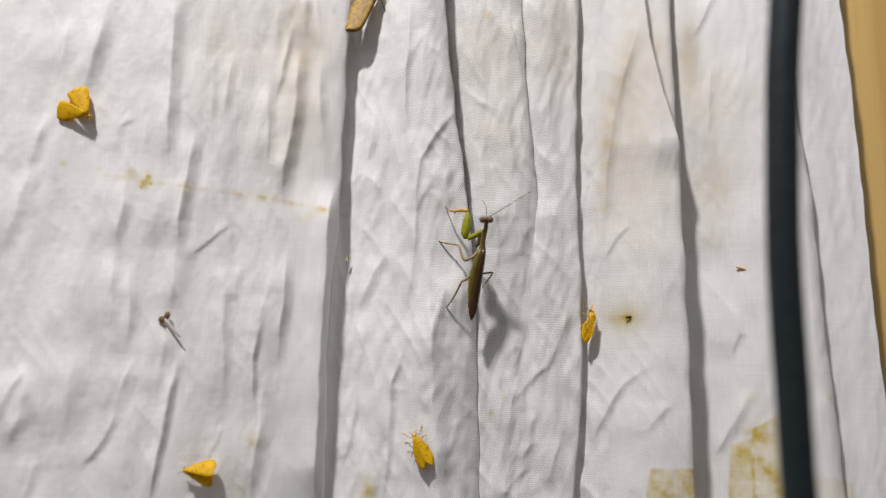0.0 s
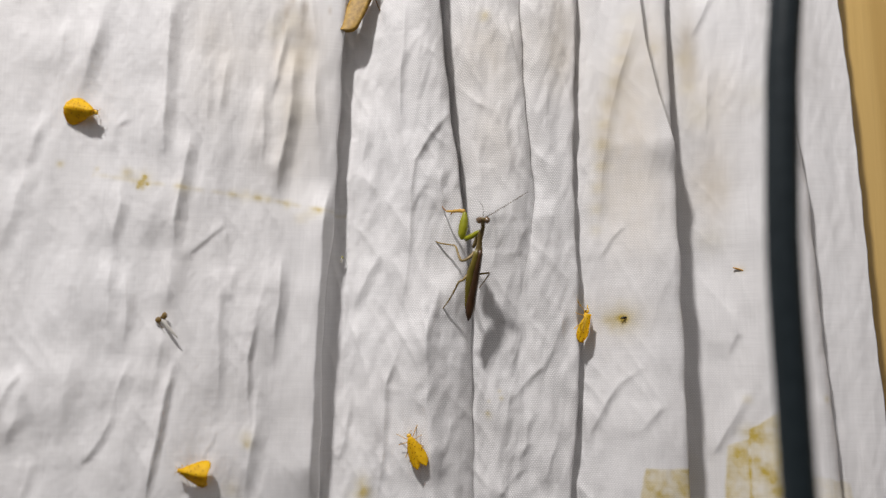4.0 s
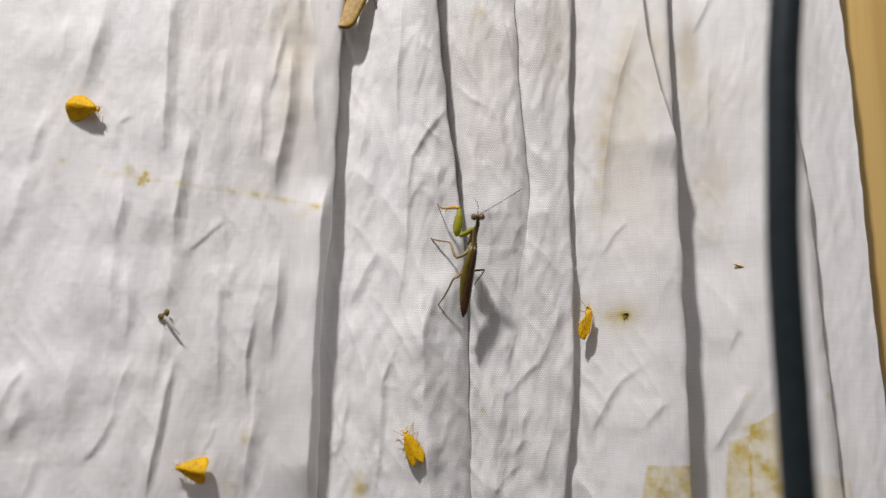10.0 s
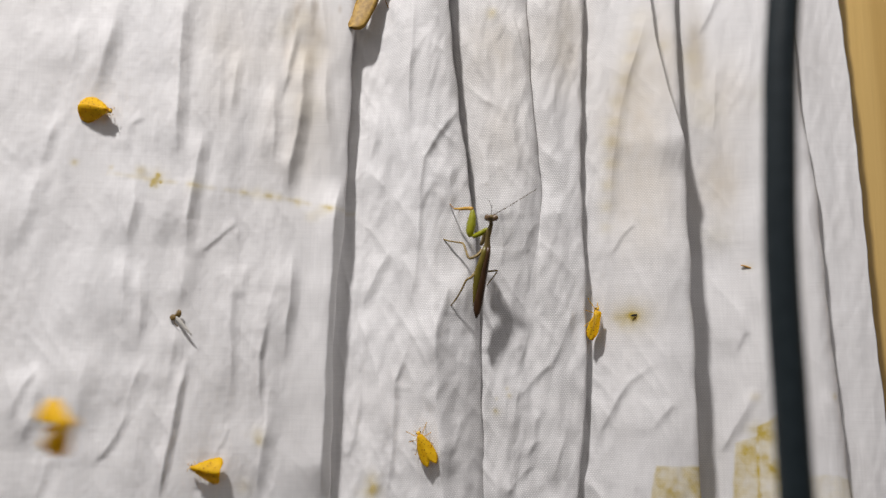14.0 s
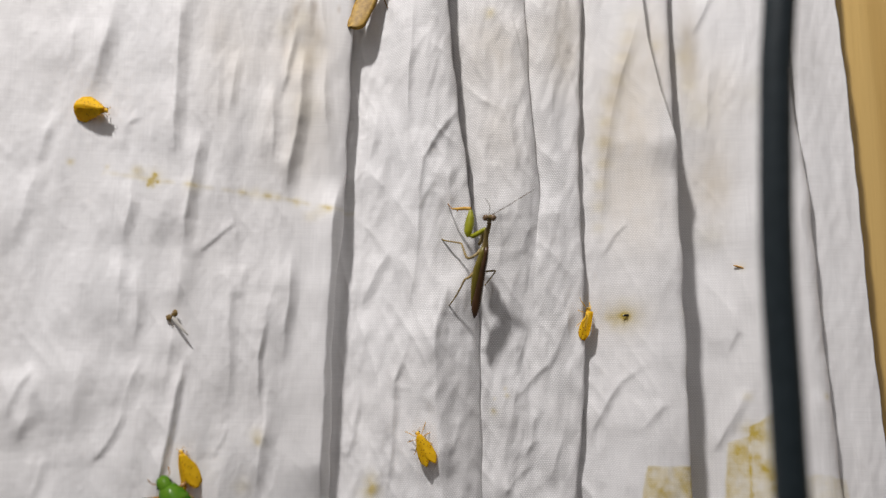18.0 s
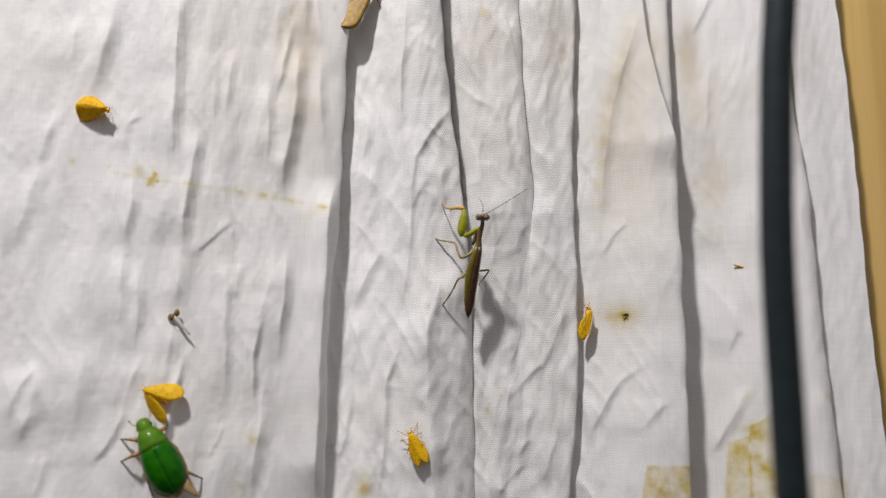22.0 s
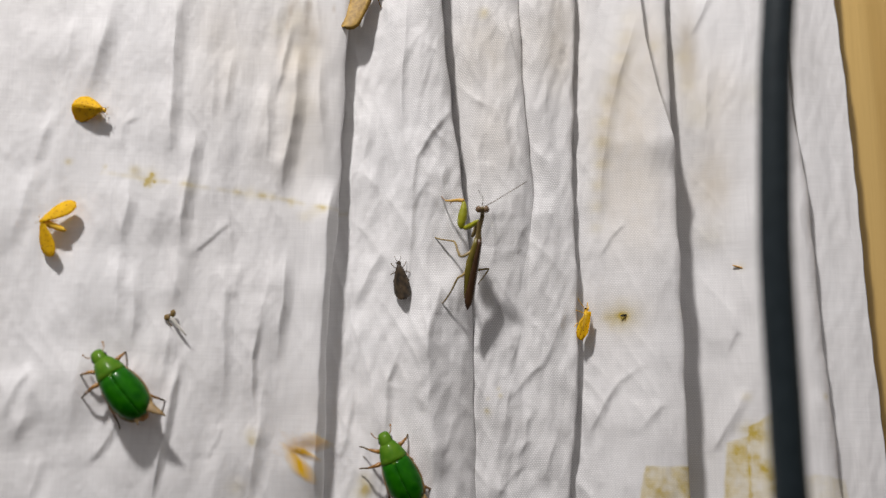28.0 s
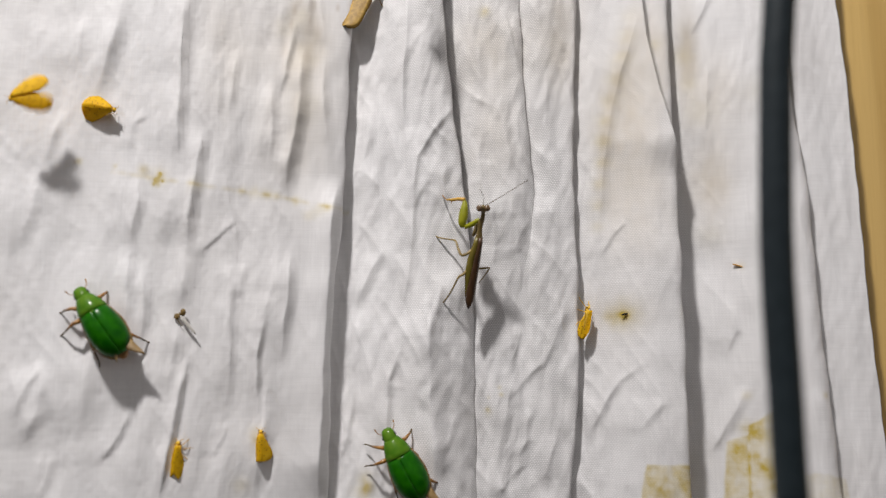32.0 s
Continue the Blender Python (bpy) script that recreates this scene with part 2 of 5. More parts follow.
def joined(*meshes):
    verts, faces = [], []
    for v, fs in meshes:
        n = len(verts)
        verts += list(v)
        faces += [tuple(i + n for i in fc) for fc in fs]
    return verts, faces


def ball(center, r, squash=(1, 1, 1), rings=7, sides=10):
    c = Vector(center)
    rs = []
    for i in range(rings):
        a = math.pi * (i + 0.35) / (rings - 0.3) - math.pi / 2
        rs.append([Vector((c.x + r * squash[0] * math.cos(a) * math.cos(2 * math.pi * j / sides),
                           c.y + r * squash[1] * math.cos(a) * math.sin(2 * math.pi * j / sides),
                           c.z + r * squash[2] * math.sin(a))) * 0.001 for j in range(sides)])
    return rings_mesh(rs)


def wing_mesh(outline, camber=0.6, thick=0.09, across=7, side=1, ripple=0.0):
    """A thin wing from stations (y, inner x, outer x), millimetres, hinged at the origin."""
    top, n = [], len(outline)
    for i, (y, a, b) in enumerate(outline):
        for j in range(across):
            u = j / (across - 1)
            z = camber * math.sin(math.pi * u) * (0.4 + 0.6 * i / n) - 0.25 * u * u + ripple * math.sin(u * 17 + i * 0.6) * i / n
            top.append(Vector((side * (a + (b - a) * u), y, z)) * 0.001)
    low = [v - Vector((0, 0, thick * 0.001)) for v in top]
    m = len(top)
    faces = []
    for i in range(n - 1):
        for j in range(across - 1):
            q = (i * across + j, i * across + j + 1, (i + 1) * across + j + 1, (i + 1) * across + j)
            faces += [q, tuple(m + k for k in reversed(q))]
    rim = [j for j in range(across)] + [i * across + across - 1 for i in range(1, n)] + [(n - 1) * across + j for j in range(across - 2, -1, -1)] + [i * across for i in range(n - 2, 0, -1)]
    for k in range(len(rim)):
        a, b = rim[k], rim[(k + 1) % len(rim)]
        faces.append((a, a + m, b + m, b))
    return top + low, faces


def part(name, mesh, mat, parent, label="", at=None):
    ob = mesh_object(name, mesh[0], mesh[1], mat, parent, label)
    if at is not None:
        ob.matrix_basis = at
    return ob


# ---- the sheet's relief ----
FOLD_Z = [1.4 + 0.025 * i for i in range(9)]
FOLDS = [  # x of each fold rim at those heights, millimetres
    [-93.9, -90.2, -87.4, -86.3, -86.1, -88.8, -90.6, -91.3, -92.3],
    [-39.9, -39.5, -39.4, -39.1, -37.4, -36.0, -35.5, -34.7, -33.1],
    [12.7, 12.5, 12.2, 11.4, 10.3, 7.8, 4.5, 2.0, 0.1],
    [26.2, 27.5, 28.9, 30.3, 32.7, 33.6, 31.3, 29.9, 29.6],
    [43.1, 45.6, 48.0, 48.7, 48.4, 47.7, 48.6, 49.5, 50.6],
    [84.2, 83.1, 82.7, 83.5, 83.3, 83.4, 84.0, 84.3, 84.7],
    [138.1, 136.2, 135.0, 133.4, 132.9, 131.9, 128.8, 128.0, 128.0],
    [157.2, 156.2, 155.2, 154.2, 153.6, 153.1, 152.5, 151.7, 150.0],
]
CREASES = []


def crease(height, drop, ramp, *line):
    """A ridge along (x, z), millimetres about the middle, that rises over ramp and falls to its right over drop."""
    CREASES.append((height, drop, ramp, line))


# the larger ones: folds that run out, the shaded breadth below the mantis
crease(6.0, 3.0, 26, (72.4, 118.0), (73.2, 96.3), (74.7, 76.3), (76.0, 67.6), (78.4, 54.6), (82.0, 40.0), (85.0, 26.0))
crease(1.3, 4, 8, (72.3, 85.1), (65.7, 63.2), (62.1, 50.3), (58.8, 29.1), (57.3, 8.4))
crease(0.7, 0.5, 5, (23.3, 87.3), (25.4, 80.7), (28.7, 65.4))
crease(1.6, 3, 9, (6.4, 51.3), (-2.9, 39.6), (-8.0, 31.1), (-9.5, 20.7), (-9.9, 2.2), (-11.2, -11.9), (-14.1, -25.8))
crease(1.7, 2.4, 9, (-12.2, -31.7), (-18.0, -47.2), (-18.3, -58.7), (-18.5, -70.1), (-20.3, -86.8))
crease(9.0, 15, 26, (2.2, -4.0), (-0.6, -17.9), (-3.6, -31.7), (-3.9, -51.1), (-2.7, -70.1), (-1.1, -86.9), (0.0, -112.0))
# the loose side, then the middle, then the side by the cable
crease(1.27, 4.1, 13.6, (-125.8, 73.6), (-126.0, 63.6), (-127.3, 56.6))
crease(1.9, 4.1, 13.6, (-113.8, 82.5), (-114.9, 70.3), (-117.7, 58.1), (-119.8, 48.2))
crease(0.68, 2.4, 9.6, (-104.8, 40.7), (-107.5, 38.6), (-108.7, 35.1), (-108.5, 31.6))
crease(2.67, 3.7, 12.8, (-92.2, 86.3), (-92.1, 72.0), (-92.2, 57.8), (-92.2, 43.8), (-92.0, 28.1))
crease(1.05, 2.7, 10.4, (-78.9, 66.1), (-79.0, 54.9), (-78.8, 34.9))
crease(3.17, 3.4, 12, (-84.2, 38.0), (-84.9, 28.5), (-86.2, 18.7), (-87.5, 7.1), (-88.0, -4.3))
crease(0.67, 1.7, 8, (-73.4, 5.4), (-76.1, 3.0), (-79.1, 0.4), (-83.0, -3.5))
crease(1.59, 3.4, 12, (-105.7, 22.1), (-104.7, 12.2), (-106.0, 4.6), (-107.7, -5.1))
crease(1.96, 5.1, 16, (-134.6, 23.0), (-136.8, 13.2), (-138.7, 3.9), (-141.4, -4.4))
crease(1.31, 3.4, 12, (-131.1, 40.2), (-133.5, 29.8), (-135.2, 22.6))
crease(1.71, 3.1, 11.2, (-107.5, -4.3), (-106.9, -13.9), (-106.4, -23.4), (-107.2, -27.1))
crease(1.87, 3.4, 12, (-102.8, -8.3), (-101.2, -19.4), (-101.1, -28.5), (-102.3, -34.3))
crease(1.36, 4.8, 15.2, (-89.7, -3.9), (-88.2, -8.0), (-88.3, -13.6), (-89.2, -22.0))
crease(1.38, 4.8, 15.2, (-89.7, -29.9), (-91.0, -39.3), (-92.2, -48.3))
crease(2.8, 2, 8.8, (-85.8, -38.6), (-87.4, -48.3), (-88.6, -57.2), (-89.9, -66.0), (-91.5, -76.4), (-92.7, -83.2))
crease(1.1, 2.7, 10.4, (-132.0, -42.7), (-134.9, -47.9), (-136.9, -53.1), (-137.6, -57.4))
crease(1.71, 5.1, 16, (-130.0, -42.7), (-130.6, -49.7), (-131.8, -56.6), (-135.2, -65.5))
crease(1.08, 2.7, 10.4, (-104.4, -56.6), (-106.7, -63.0), (-110.5, -69.0), (-112.5, -71.0))
crease(1.33, 4.8, 15.2, (-100.0, -39.3), (-103.4, -49.9), (-105.1, -57.0))
crease(2.04, 7.5, 21.6, (-116.3, -34.8), (-116.5, -48.1), (-119.6, -62.0))
crease(0.88, 2.7, 10.4, (-126.6, -70.0), (-127.9, -77.1), (-129.0, -81.8))
crease(0.42, 1.7, 8, (-72.5, -62.6), (-74.1, -66.1), (-75.7, -68.2))
crease(1.68, 2, 8.8, (-53.8, 78.4), (-55.4, 67.6), (-56.4, 59.2), (-58.9, 50.3))
crease(2.05, 3.4, 12, (-61.1, 56.7), (-60.0, 38.4), (-61.0, 26.2))
crease(3.7, 4.1, 13.6, (-51.3, 68.1), (-51.1, 51.4), (-52.7, 38.9), (-54.9, 26.6), (-55.5, 15.6))
crease(2.33, 3.4, 12, (-43.3, 68.7), (-43.8, 55.0), (-42.9, 45.7), (-41.1, 35.0))
crease(1.12, 2.7, 10.4, (-49.6, 91.3), (-48.8, 76.4))
crease(1.41, 2.7, 10.4, (-45.8, 91.7), (-44.6, 81.5), (-43.2, 72.9))
crease(5.6, 4.4, 16, (-38.3, 21.3), (-39.6, 7.2), (-39.9, -12.6), (-40.9, -31.9), (-41.4, -50.8), (-41.8, -69.4), (-42.4, -85.8))
crease(1.11, 2.4, 9.6, (-75.9, 21.7), (-74.4, 13.2), (-71.7, 3.6), (-72.0, -2.8))
crease(1.34, 2.7, 10.4, (-72.7, 66.2), (-74.1, 55.4), (-75.2, 44.1))
crease(1.34, 2.7, 10.4, (-74.5, -7.2), (-72.4, -17.0), (-72.6, -26.4), (-71.9, -39.4), (-71.9, -54.9))
crease(0.51, 2, 8.8, (-68.7, -10.5), (-69.5, -17.3))
crease(0.74, 4.1, 13.6, (-60.1, -20.2), (-62.3, -30.1))
crease(1.96, 1.7, 8, (-60.3, -24.4), (-61.8, -31.9), (-62.8, -39.4), (-62.6, -50.5), (-61.9, -58.8))
crease(2.87, 3.4, 12, (-53.3, -2.1), (-53.3, -16.6), (-54.5, -28.1), (-55.2, -40.4))
crease(2.35, 4.8, 15.2, (-59.4, -53.5), (-60.2, -63.4), (-61.4, -68.8), (-62.4, -77.7), (-63.2, -84.8))
crease(1.64, 2.9, 11.2, (-11.2, 93.2), (-11.6, 86.0), (-12.6, 76.2), (-13.1, 63.4), (-13.7, 53.0), (-13.8, 40.5))
crease(0.28, 2.2, 9.6, (-7.3, 75.8), (-10.2, 72.1))
crease(1.11, 3.2, 12, (2.0, 31.4), (1.2, 21.7), (1.6, 13.2))
crease(0.57, 2.6, 10.4, (-4.8, 22.1), (-7.4, 18.1), (-9.0, 14.5))
crease(0.36, 3.8, 13.6, (17.5, 28.3), (13.8, 23.5))
crease(0.89, 3.8, 13.6, (30.7, 8.7), (28.0, 2.4), (25.6, -3.2))
crease(1.01, 3.2, 12, (1.2, -12.3), (-0.8, -21.1), (-3.2, -32.2))
crease(0.79, 1.9, 8.8, (28.4, -29.4), (27.3, -34.9), (25.3, -39.9))
crease(1.22, 3.2, 12, (43.8, -21.0), (41.3, -29.8), (36.2, -41.9))
crease(0.73, 2.9, 11.2, (35.0, -41.5), (30.4, -45.8), (25.8, -51.5))
crease(1.05, 2.6, 10.4, (30.5, -58.4), (29.8, -67.5), (27.2, -72.4))
crease(0.64, 2.9, 11.2, (28.2, -75.8), (24.0, -79.9), (20.5, -84.4))
crease(1.11, 3.2, 12, (40.9, -63.4), (37.4, -73.7), (35.2, -82.1))
crease(0.67, 1.9, 8.8, (4.7, -60.1), (3.5, -63.9), (2.2, -69.0))
crease(0.94, 2.6, 10.4, (1.3, -67.6), (0.5, -72.7), (0.0, -80.1))
crease(0.97, 1.9, 8.8, (-29.5, -46.6), (-30.4, -55.0), (-31.5, -64.5), (-33.4, -70.5), (-35.3, -78.0))
crease(1.47, 4.5, 15.2, (-20.1, -1.3), (-25.4, -10.0), (-29.7, -20.9))
crease(0.89, 2.6, 10.4, (100.5, 95.4), (97.0, 87.2), (93.5, 80.5))
crease(1.11, 3.2, 12, (99.5, 68.5), (97.9, 56.7), (97.4, 44.1), (98.4, 32.5))
crease(0.69, 1.9, 8.8, (64.6, 7.2), (60.8, 3.1), (57.9, -2.0))
crease(1.11, 3.2, 12, (68.9, -41.4), (62.0, -47.2), (57.3, -54.0), (52.5, -63.6), (50.5, -69.0))
crease(1.33, 3.2, 12, (103.4, -19.5), (104.7, -29.8), (101.8, -37.2))
crease(1.61, 4.5, 15.2, (106.4, -50.8), (102.4, -59.0), (97.7, -67.8), (95.0, -72.3))
crease(0.58, 3.2, 12, (74.4, -54.9), (71.2, -58.6), (68.0, -62.6))
crease(0.81, 2.6, 10.4, (-26.6, -23.9), (-29.3, -39.6), (-31.6, -46.6))
crease(1.01, 3.2, 12, (-25.1, 54.2), (-25.8, 39.4), (-28.1, 29.0), (-29.9, 22.8))
# step at each fold from the lower to the upper end, millimetres
STEPS = [[0.0, 0.0, 0.0, 0.0, 0.0, 0.0, 0.0, 0.0, 0.0],
         [6.6, 7.0, 8.4, 9.8, 10.0, 10.2, 10.7, 11.0, 11.0],
         [2.5, 2.5, 2.7, 3.9, 9.5, 12.9, 14.6, 15.4, 16.0],
         [0.0, 0.0, 0.0, 0.0, 0.8, 3.4, 3.6, 3.4, 3.1],
         [6.8, 6.5, 6.2, 7.1, 6.8, 6.5, 6.2, 5.6, 5.0],
         [17.2, 18.0, 18.7, 19.0, 17.7, 14.3, 9.5, 6.3, 5.0],
         [6.5, 6.5, 6.6, 6.6, 6.6, 6.2, 5.6, 4.6, 3.6],
         [0.0, 0.0, 0.0, 0.0, 0.0, 0.0, 0.0, 0.0, 0.0]]


def lattice(ix, iy, seed):
    v = np.sin(ix * 127.1 + iy * 311.7 + seed * 74.7) * 43758.5453
    return (v - np.floor(v)) * 2 * math.pi


def grain(x, y, seed=0):
    """Gradient noise over arrays, about -0.7 to 0.7."""
    ix, iy = np.floor(x), np.floor(y)
    fx, fy = x - ix, y - iy
    ux, uy = fx * fx * fx * (fx * (fx * 6 - 15) + 10), fy * fy * fy * (fy * (fy * 6 - 15) + 10)

    def corner(ox, oy):
        a = lattice(ix + ox, iy + oy, seed)
        return np.cos(a) * (fx - ox) + np.sin(a) * (fy - oy)
    lo = corner(0, 0) * (1 - ux) + corner(1, 0) * ux
    hi = corner(0, 1) * (1 - ux) + corner(1, 1) * ux
    return lo * (1 - uy) + hi * uy


def ease(u):
    u = np.clip(u, 0, 1)
    return u * u * (3 - 2 * u)


def fold_x(k, z):
    return np.interp(z, FOLD_Z, FOLDS[k]) * 0.001 + 0.0009 * grain(z / 0.014, z * 0 + k * 3.3, 5) + 0.0001 * grain(z / 0.004, z * 0 + k, 6)


def fold_step(k, z):
    return np.interp(z, FOLD_Z, STEPS[k]) * 0.001 * (1 + 0.12 * grain(z / 0.018, z * 0 + k * 1.7, 9))


def slant(x):
    """How far the sheet comes forward towards its free side."""
    def bend(a):
        return (np.sqrt(a * a + 0.000144) + a) / 2
    return 0.38 * bend(-x - 0.035) - 0.24 * bend(-x - 0.085) - 0.0004


BULGE = (0.0, 0.0, 1.9, 6.2, 3.2, 1.0, 0.8, 0.0)  # belly of each panel, millimetres
SKEW = (0.8, 0.8, 0.6, 0.52, 0.5, 0.8, 0.8, 0.8)  # how far the belly lies to the left
TILT = (0.0, 0.0, 0.0, 1.6, 0.6, 0.0, 0.0, 0.0)  # how far its right side lies back, millimetres


def belly_of(k, s_left, s_right):
    """Where no fold parts the third panel from the fourth, both lie nearly flat."""
    return np.clip(s_left / 0.002, 0.0, 1.0) if k == 4 else 0.25 + 0.75 * np.clip(s_right / 0.002, 0.0, 1.0) if k == 3 else 1.0


def base_height(k, x, z):
    right, s_right = fold_x(k, z), fold_step(k, z)
    if k == 0:
        return slant(x) + 0.5 * s_right * ease((x - right + 0.05) / 0.05)
    left, s_left = fold_x(k - 1, z), fold_step(k - 1, z)
    u = (x - left) / (right - left)
    hang = 0.0036 * ease(u) if k == 7 else 0.0
    belly = 0.001 * TILT[k] * (0.5 - np.clip(u, 0, 1)) + 0.001 * BULGE[k] * belly_of(k, s_left, s_right) * np.sin(math.pi * np.clip(u, 0, 1) ** SKEW[k])
    return slant(x) - hang + belly + 0.5 * (s_right * (np.clip(u, 0, 1) ** 1.7 if k == 1 else ease(u)) - s_left * (1 - ease(u * 1.25)))


def crumple(k, x, z):
    """Soft waves, creases and crumples of panel k."""
    calm = 1 - 0.6 * ease((x + 0.058) / 0.006) * ease((-0.034 - x) / 0.004) if k == 1 else 1.0
    wx, wz = x + 0.0025 * grain(x / 0.02, z / 0.04, 21), z + 0.004 * grain(x / 0.018, z / 0.03, 22)
    k = (0, 0, 2, 8, 8, 5, 6, 7)[k]
    loose = ease((-0.04 - x) / 0.03)
    h = (0.0019 + 0.0007 * ease((x + 0.04) / 0.02)) * grain((wx - 0.25 * loose * (wz - 1.5)) / 0.0125, wz / 0.12, 31 + k)
    h += 0.001 * (1 - 0.15 * loose) * grain((wx + 0.12 * wz) / 0.0065, wz / 0.026, 41 + k)
    h += 0.0004 * (1 - 0.5 * loose) * grain((wx - 0.2 * wz) / 0.003, wz / 0.0085, 45 + k)
    some = ease(0.5 + 1.6 * grain(x / 0.02, z / 0.03, 49))
    ridged = 1 - np.abs(grain((wx + 0.22 * wz) / 0.0105, (wz - 0.2 * wx) / 0.048, 51)) * 2.6
    h += 0.0009 * (1 - 0.35 * loose) * some * np.maximum(ridged, 0) ** 1.6
    ridged = 1 - np.abs(grain((wx + 0.5 * wz) / 0.0075, (wz - 0.25 * wx) / 0.026, 52)) * 2.8
    h += 0.00045 * (1 - 0.4 * loose) * (1 - some) * np.maximum(ridged, 0) ** 1.5
    low = ease((1.5 - z) / 0.05) * ease((x + 0.04) / 0.02) * ease((0.062 - x) / 0.015)
    h += (0.0005 * low + 0.00025 * ease((x + 0.04) / 0.02) * ease((0.062 - x) / 0.015)) * grain((wx + 0.3 * wz) / 0.0045, wz / 0.015, 61)
    h += 0.0001 * grain(x / 0.0014, z / 0.002, 71)
    flat = 1 - 0.6 * ease((x - 0.05) / 0.012)
    quiet = 1.05 - 0.25 * ease((-0.034 - x) / 0.006)
    return h * flat * calm * quiet


def creases(x, z):
    h = np.zeros_like(x)
    for height, drop, ramp, pts in CREASES:
        pz = np.array([p[1] for p in pts])[::-1] * 0.001 + 1.5
        px = np.array([p[0] for p in pts])[::-1] * 0.001
        if pz[0] > pz[-1]:
            pz, px = pz[::-1], px[::-1]
        near = (z > pz[0] - 0.004) & (z < pz[-1] + 0.004)
        if not near.any():
            continue
        d = (x - np.interp(z, pz, px) - 0.0004 * (drop != 3.0) * grain(z / 0.006, z * 0 + height, 81) - (0.0022 * grain(z / 0.019, z * 0 + height, 83) if drop > 6 else 0)) * 1000
        span = min(0.016 if drop < 6 else 0.034, 0.5 * (pz[-1] - pz[0]))
        fade = 0.75 * ease((z - pz[0] + 0.003) / span) * ease((pz[-1] + 0.003 - z) / span) * (1 + (0.5 if drop < 6 and height < 5 else 0.12) * grain(z / 0.012, z * 0 + drop, 82))
        ridge = np.where(d < 0, np.exp(-np.abs(d) / ramp * 2), np.clip(1 - d / drop, 0, 1) ** 1.7 if drop < 6 else 1 - np.clip(d / drop, 0, 1))
        groove = -0.15 * np.exp(-((d - drop) / (drop * 0.9 + 0.4)) ** 2)
        h += np.where(near, 0.001 * height * fade * (ridge + groove), 0)
    return h


def panel_height(k, x, z):
    body = base_height(k, x, z)
    on = 1.0
    if k:
        on = ease((x - fold_x(k - 1, z) + 0.004) / 0.004) if k not in (1, 4) else 1.0
    h = body + (crumple(k, x, z) + creases(x, z)) * on
    # at its top the sheet is pinned to the boards
    pin = ease((z - 1.75) / 0.28)
    return h * (1 - pin) - 0.0122 * pin


def panel_at(x, z):
    z1 = np.array([z])
    k = 0
    while k < 7 and x > fold_x(k, z1)[0]:
        k += 1
    return k


def cloth_y(x, z):
    """The sheet's surface, as y, at rest."""
    k = panel_at(x, z)
    return -float((base_height(k, np.array([x]), np.array([z])) + creases(np.array([x]), np.array([z])))[0]) - 0.0006


# ---- the setting ----
def box_mesh(x0, x1, y0, y1, z0, z1, bevel=0.0):
    b = bevel
    ring = [(x0 + b, y0), (x1 - b, y0), (x1, y0 + b), (x1, y1 - b), (x1 - b, y1), (x0 + b, y1), (x0, y1 - b), (x0, y0 + b)] if b else [(x0, y0), (x1, y0), (x1, y1), (x0, y1)]
    n = len(ring)
    verts = [Vector((x, y, z0)) for x, y in ring] + [Vector((x, y, z1)) for x, y in ring]
    faces = [(i, (i + 1) % n, n + (i + 1) % n, n + i) for i in range(n)] + [tuple(reversed(range(n))), tuple(range(n, 2 * n))]
    return verts, faces


def build_setting():
    half, n = 60.0, 24
    verts = [Vector((-half + 2 * half * i / n, -half + 2 * half * j / n, 0)) for j in range(n + 1) for i in range(n + 1)]
    faces = [(j * (n + 1) + i, j * (n + 1) + i + 1, (j + 1) * (n + 1) + i + 1, (j + 1) * (n + 1) + i) for j in range(n) for i in range(n)]
    tagged(mesh_object("ground", verts, faces, GROUND), "dark packed earth ground", "ground", "", "structure")
    wall = mesh_object("wall_back", *box_mesh(-1.2, 1.32, 0.03, 0.12, 0.0, 2.4), WOOD, smooth=False)
    tagged(wall, "pale pine board wall behind the sheet", "wall", "", "structure")
    for i in range(18):
        x0 = -1.19 + 0.139 * i + (0.011 if i > 9 else 0)
        part("plank", box_mesh(x0, x0 + 0.134, 0.0138, 0.0295, 0.0, 2.4, 0.002), WOOD, wall)


# ---- the sheet ----
SPOTS = []


def spot(x, z, size, strength):
    """A yellow fleck: place and size in millimetres about the middle."""
    SPOTS.append((x, z, size, strength))


spot(-113.4, 23.7, 1, 0.6)
spot(-124.8, 25.2, 1.2, 0.35)
spot(-104.1, 22.9, 2, 0.5)
spot(-99, 19.1, 1.2, 1.6)
spot(-100, 17.9, 0.8, 1.1)
spot(-98, 21.3, 1, 1.4)
spot(-96.9, 19, 0.6, 0.9)
spot(-98.2, 17.4, 0.8, 0.6)
spot(-98, 20.5, 3.2, 0.5)
spot(-85.9, 18, 2.8, 0.3)
spot(-70.2, 17.1, 1.8, 0.36)
spot(-65.8, 16.8, 2.4, 0.42)
spot(-61.3, 16.2, 2, 0.48)
spot(-58.2, 15.6, 1.4, 0.66)
spot(-52.1, 14.4, 1.8, 0.5)
spot(-41.1, 12.3, 1.6, 0.42)
spot(-44.5, 10.9, 2.8, 0.35)
spot(64.3, -24.4, 1.8, 0.9)
spot(63.9, -24.8, 5.2, 0.75)
spot(59.7, -25, 2.8, 0.4)
spot(132.6, -52.1, 1.4, 0.6)
spot(-62.2, -66.1, 1.6, 0.8)
spot(-62.8, -63.3, 2.4, 0.4)
spot(-24.7, -83.1, 2.4, 0.9)
spot(-25.3, -79.3, 2.8, 0.5)
spot(21.3, -51.9, 1, 0.7)
spot(16.8, -57.8, 1.6, 0.35)
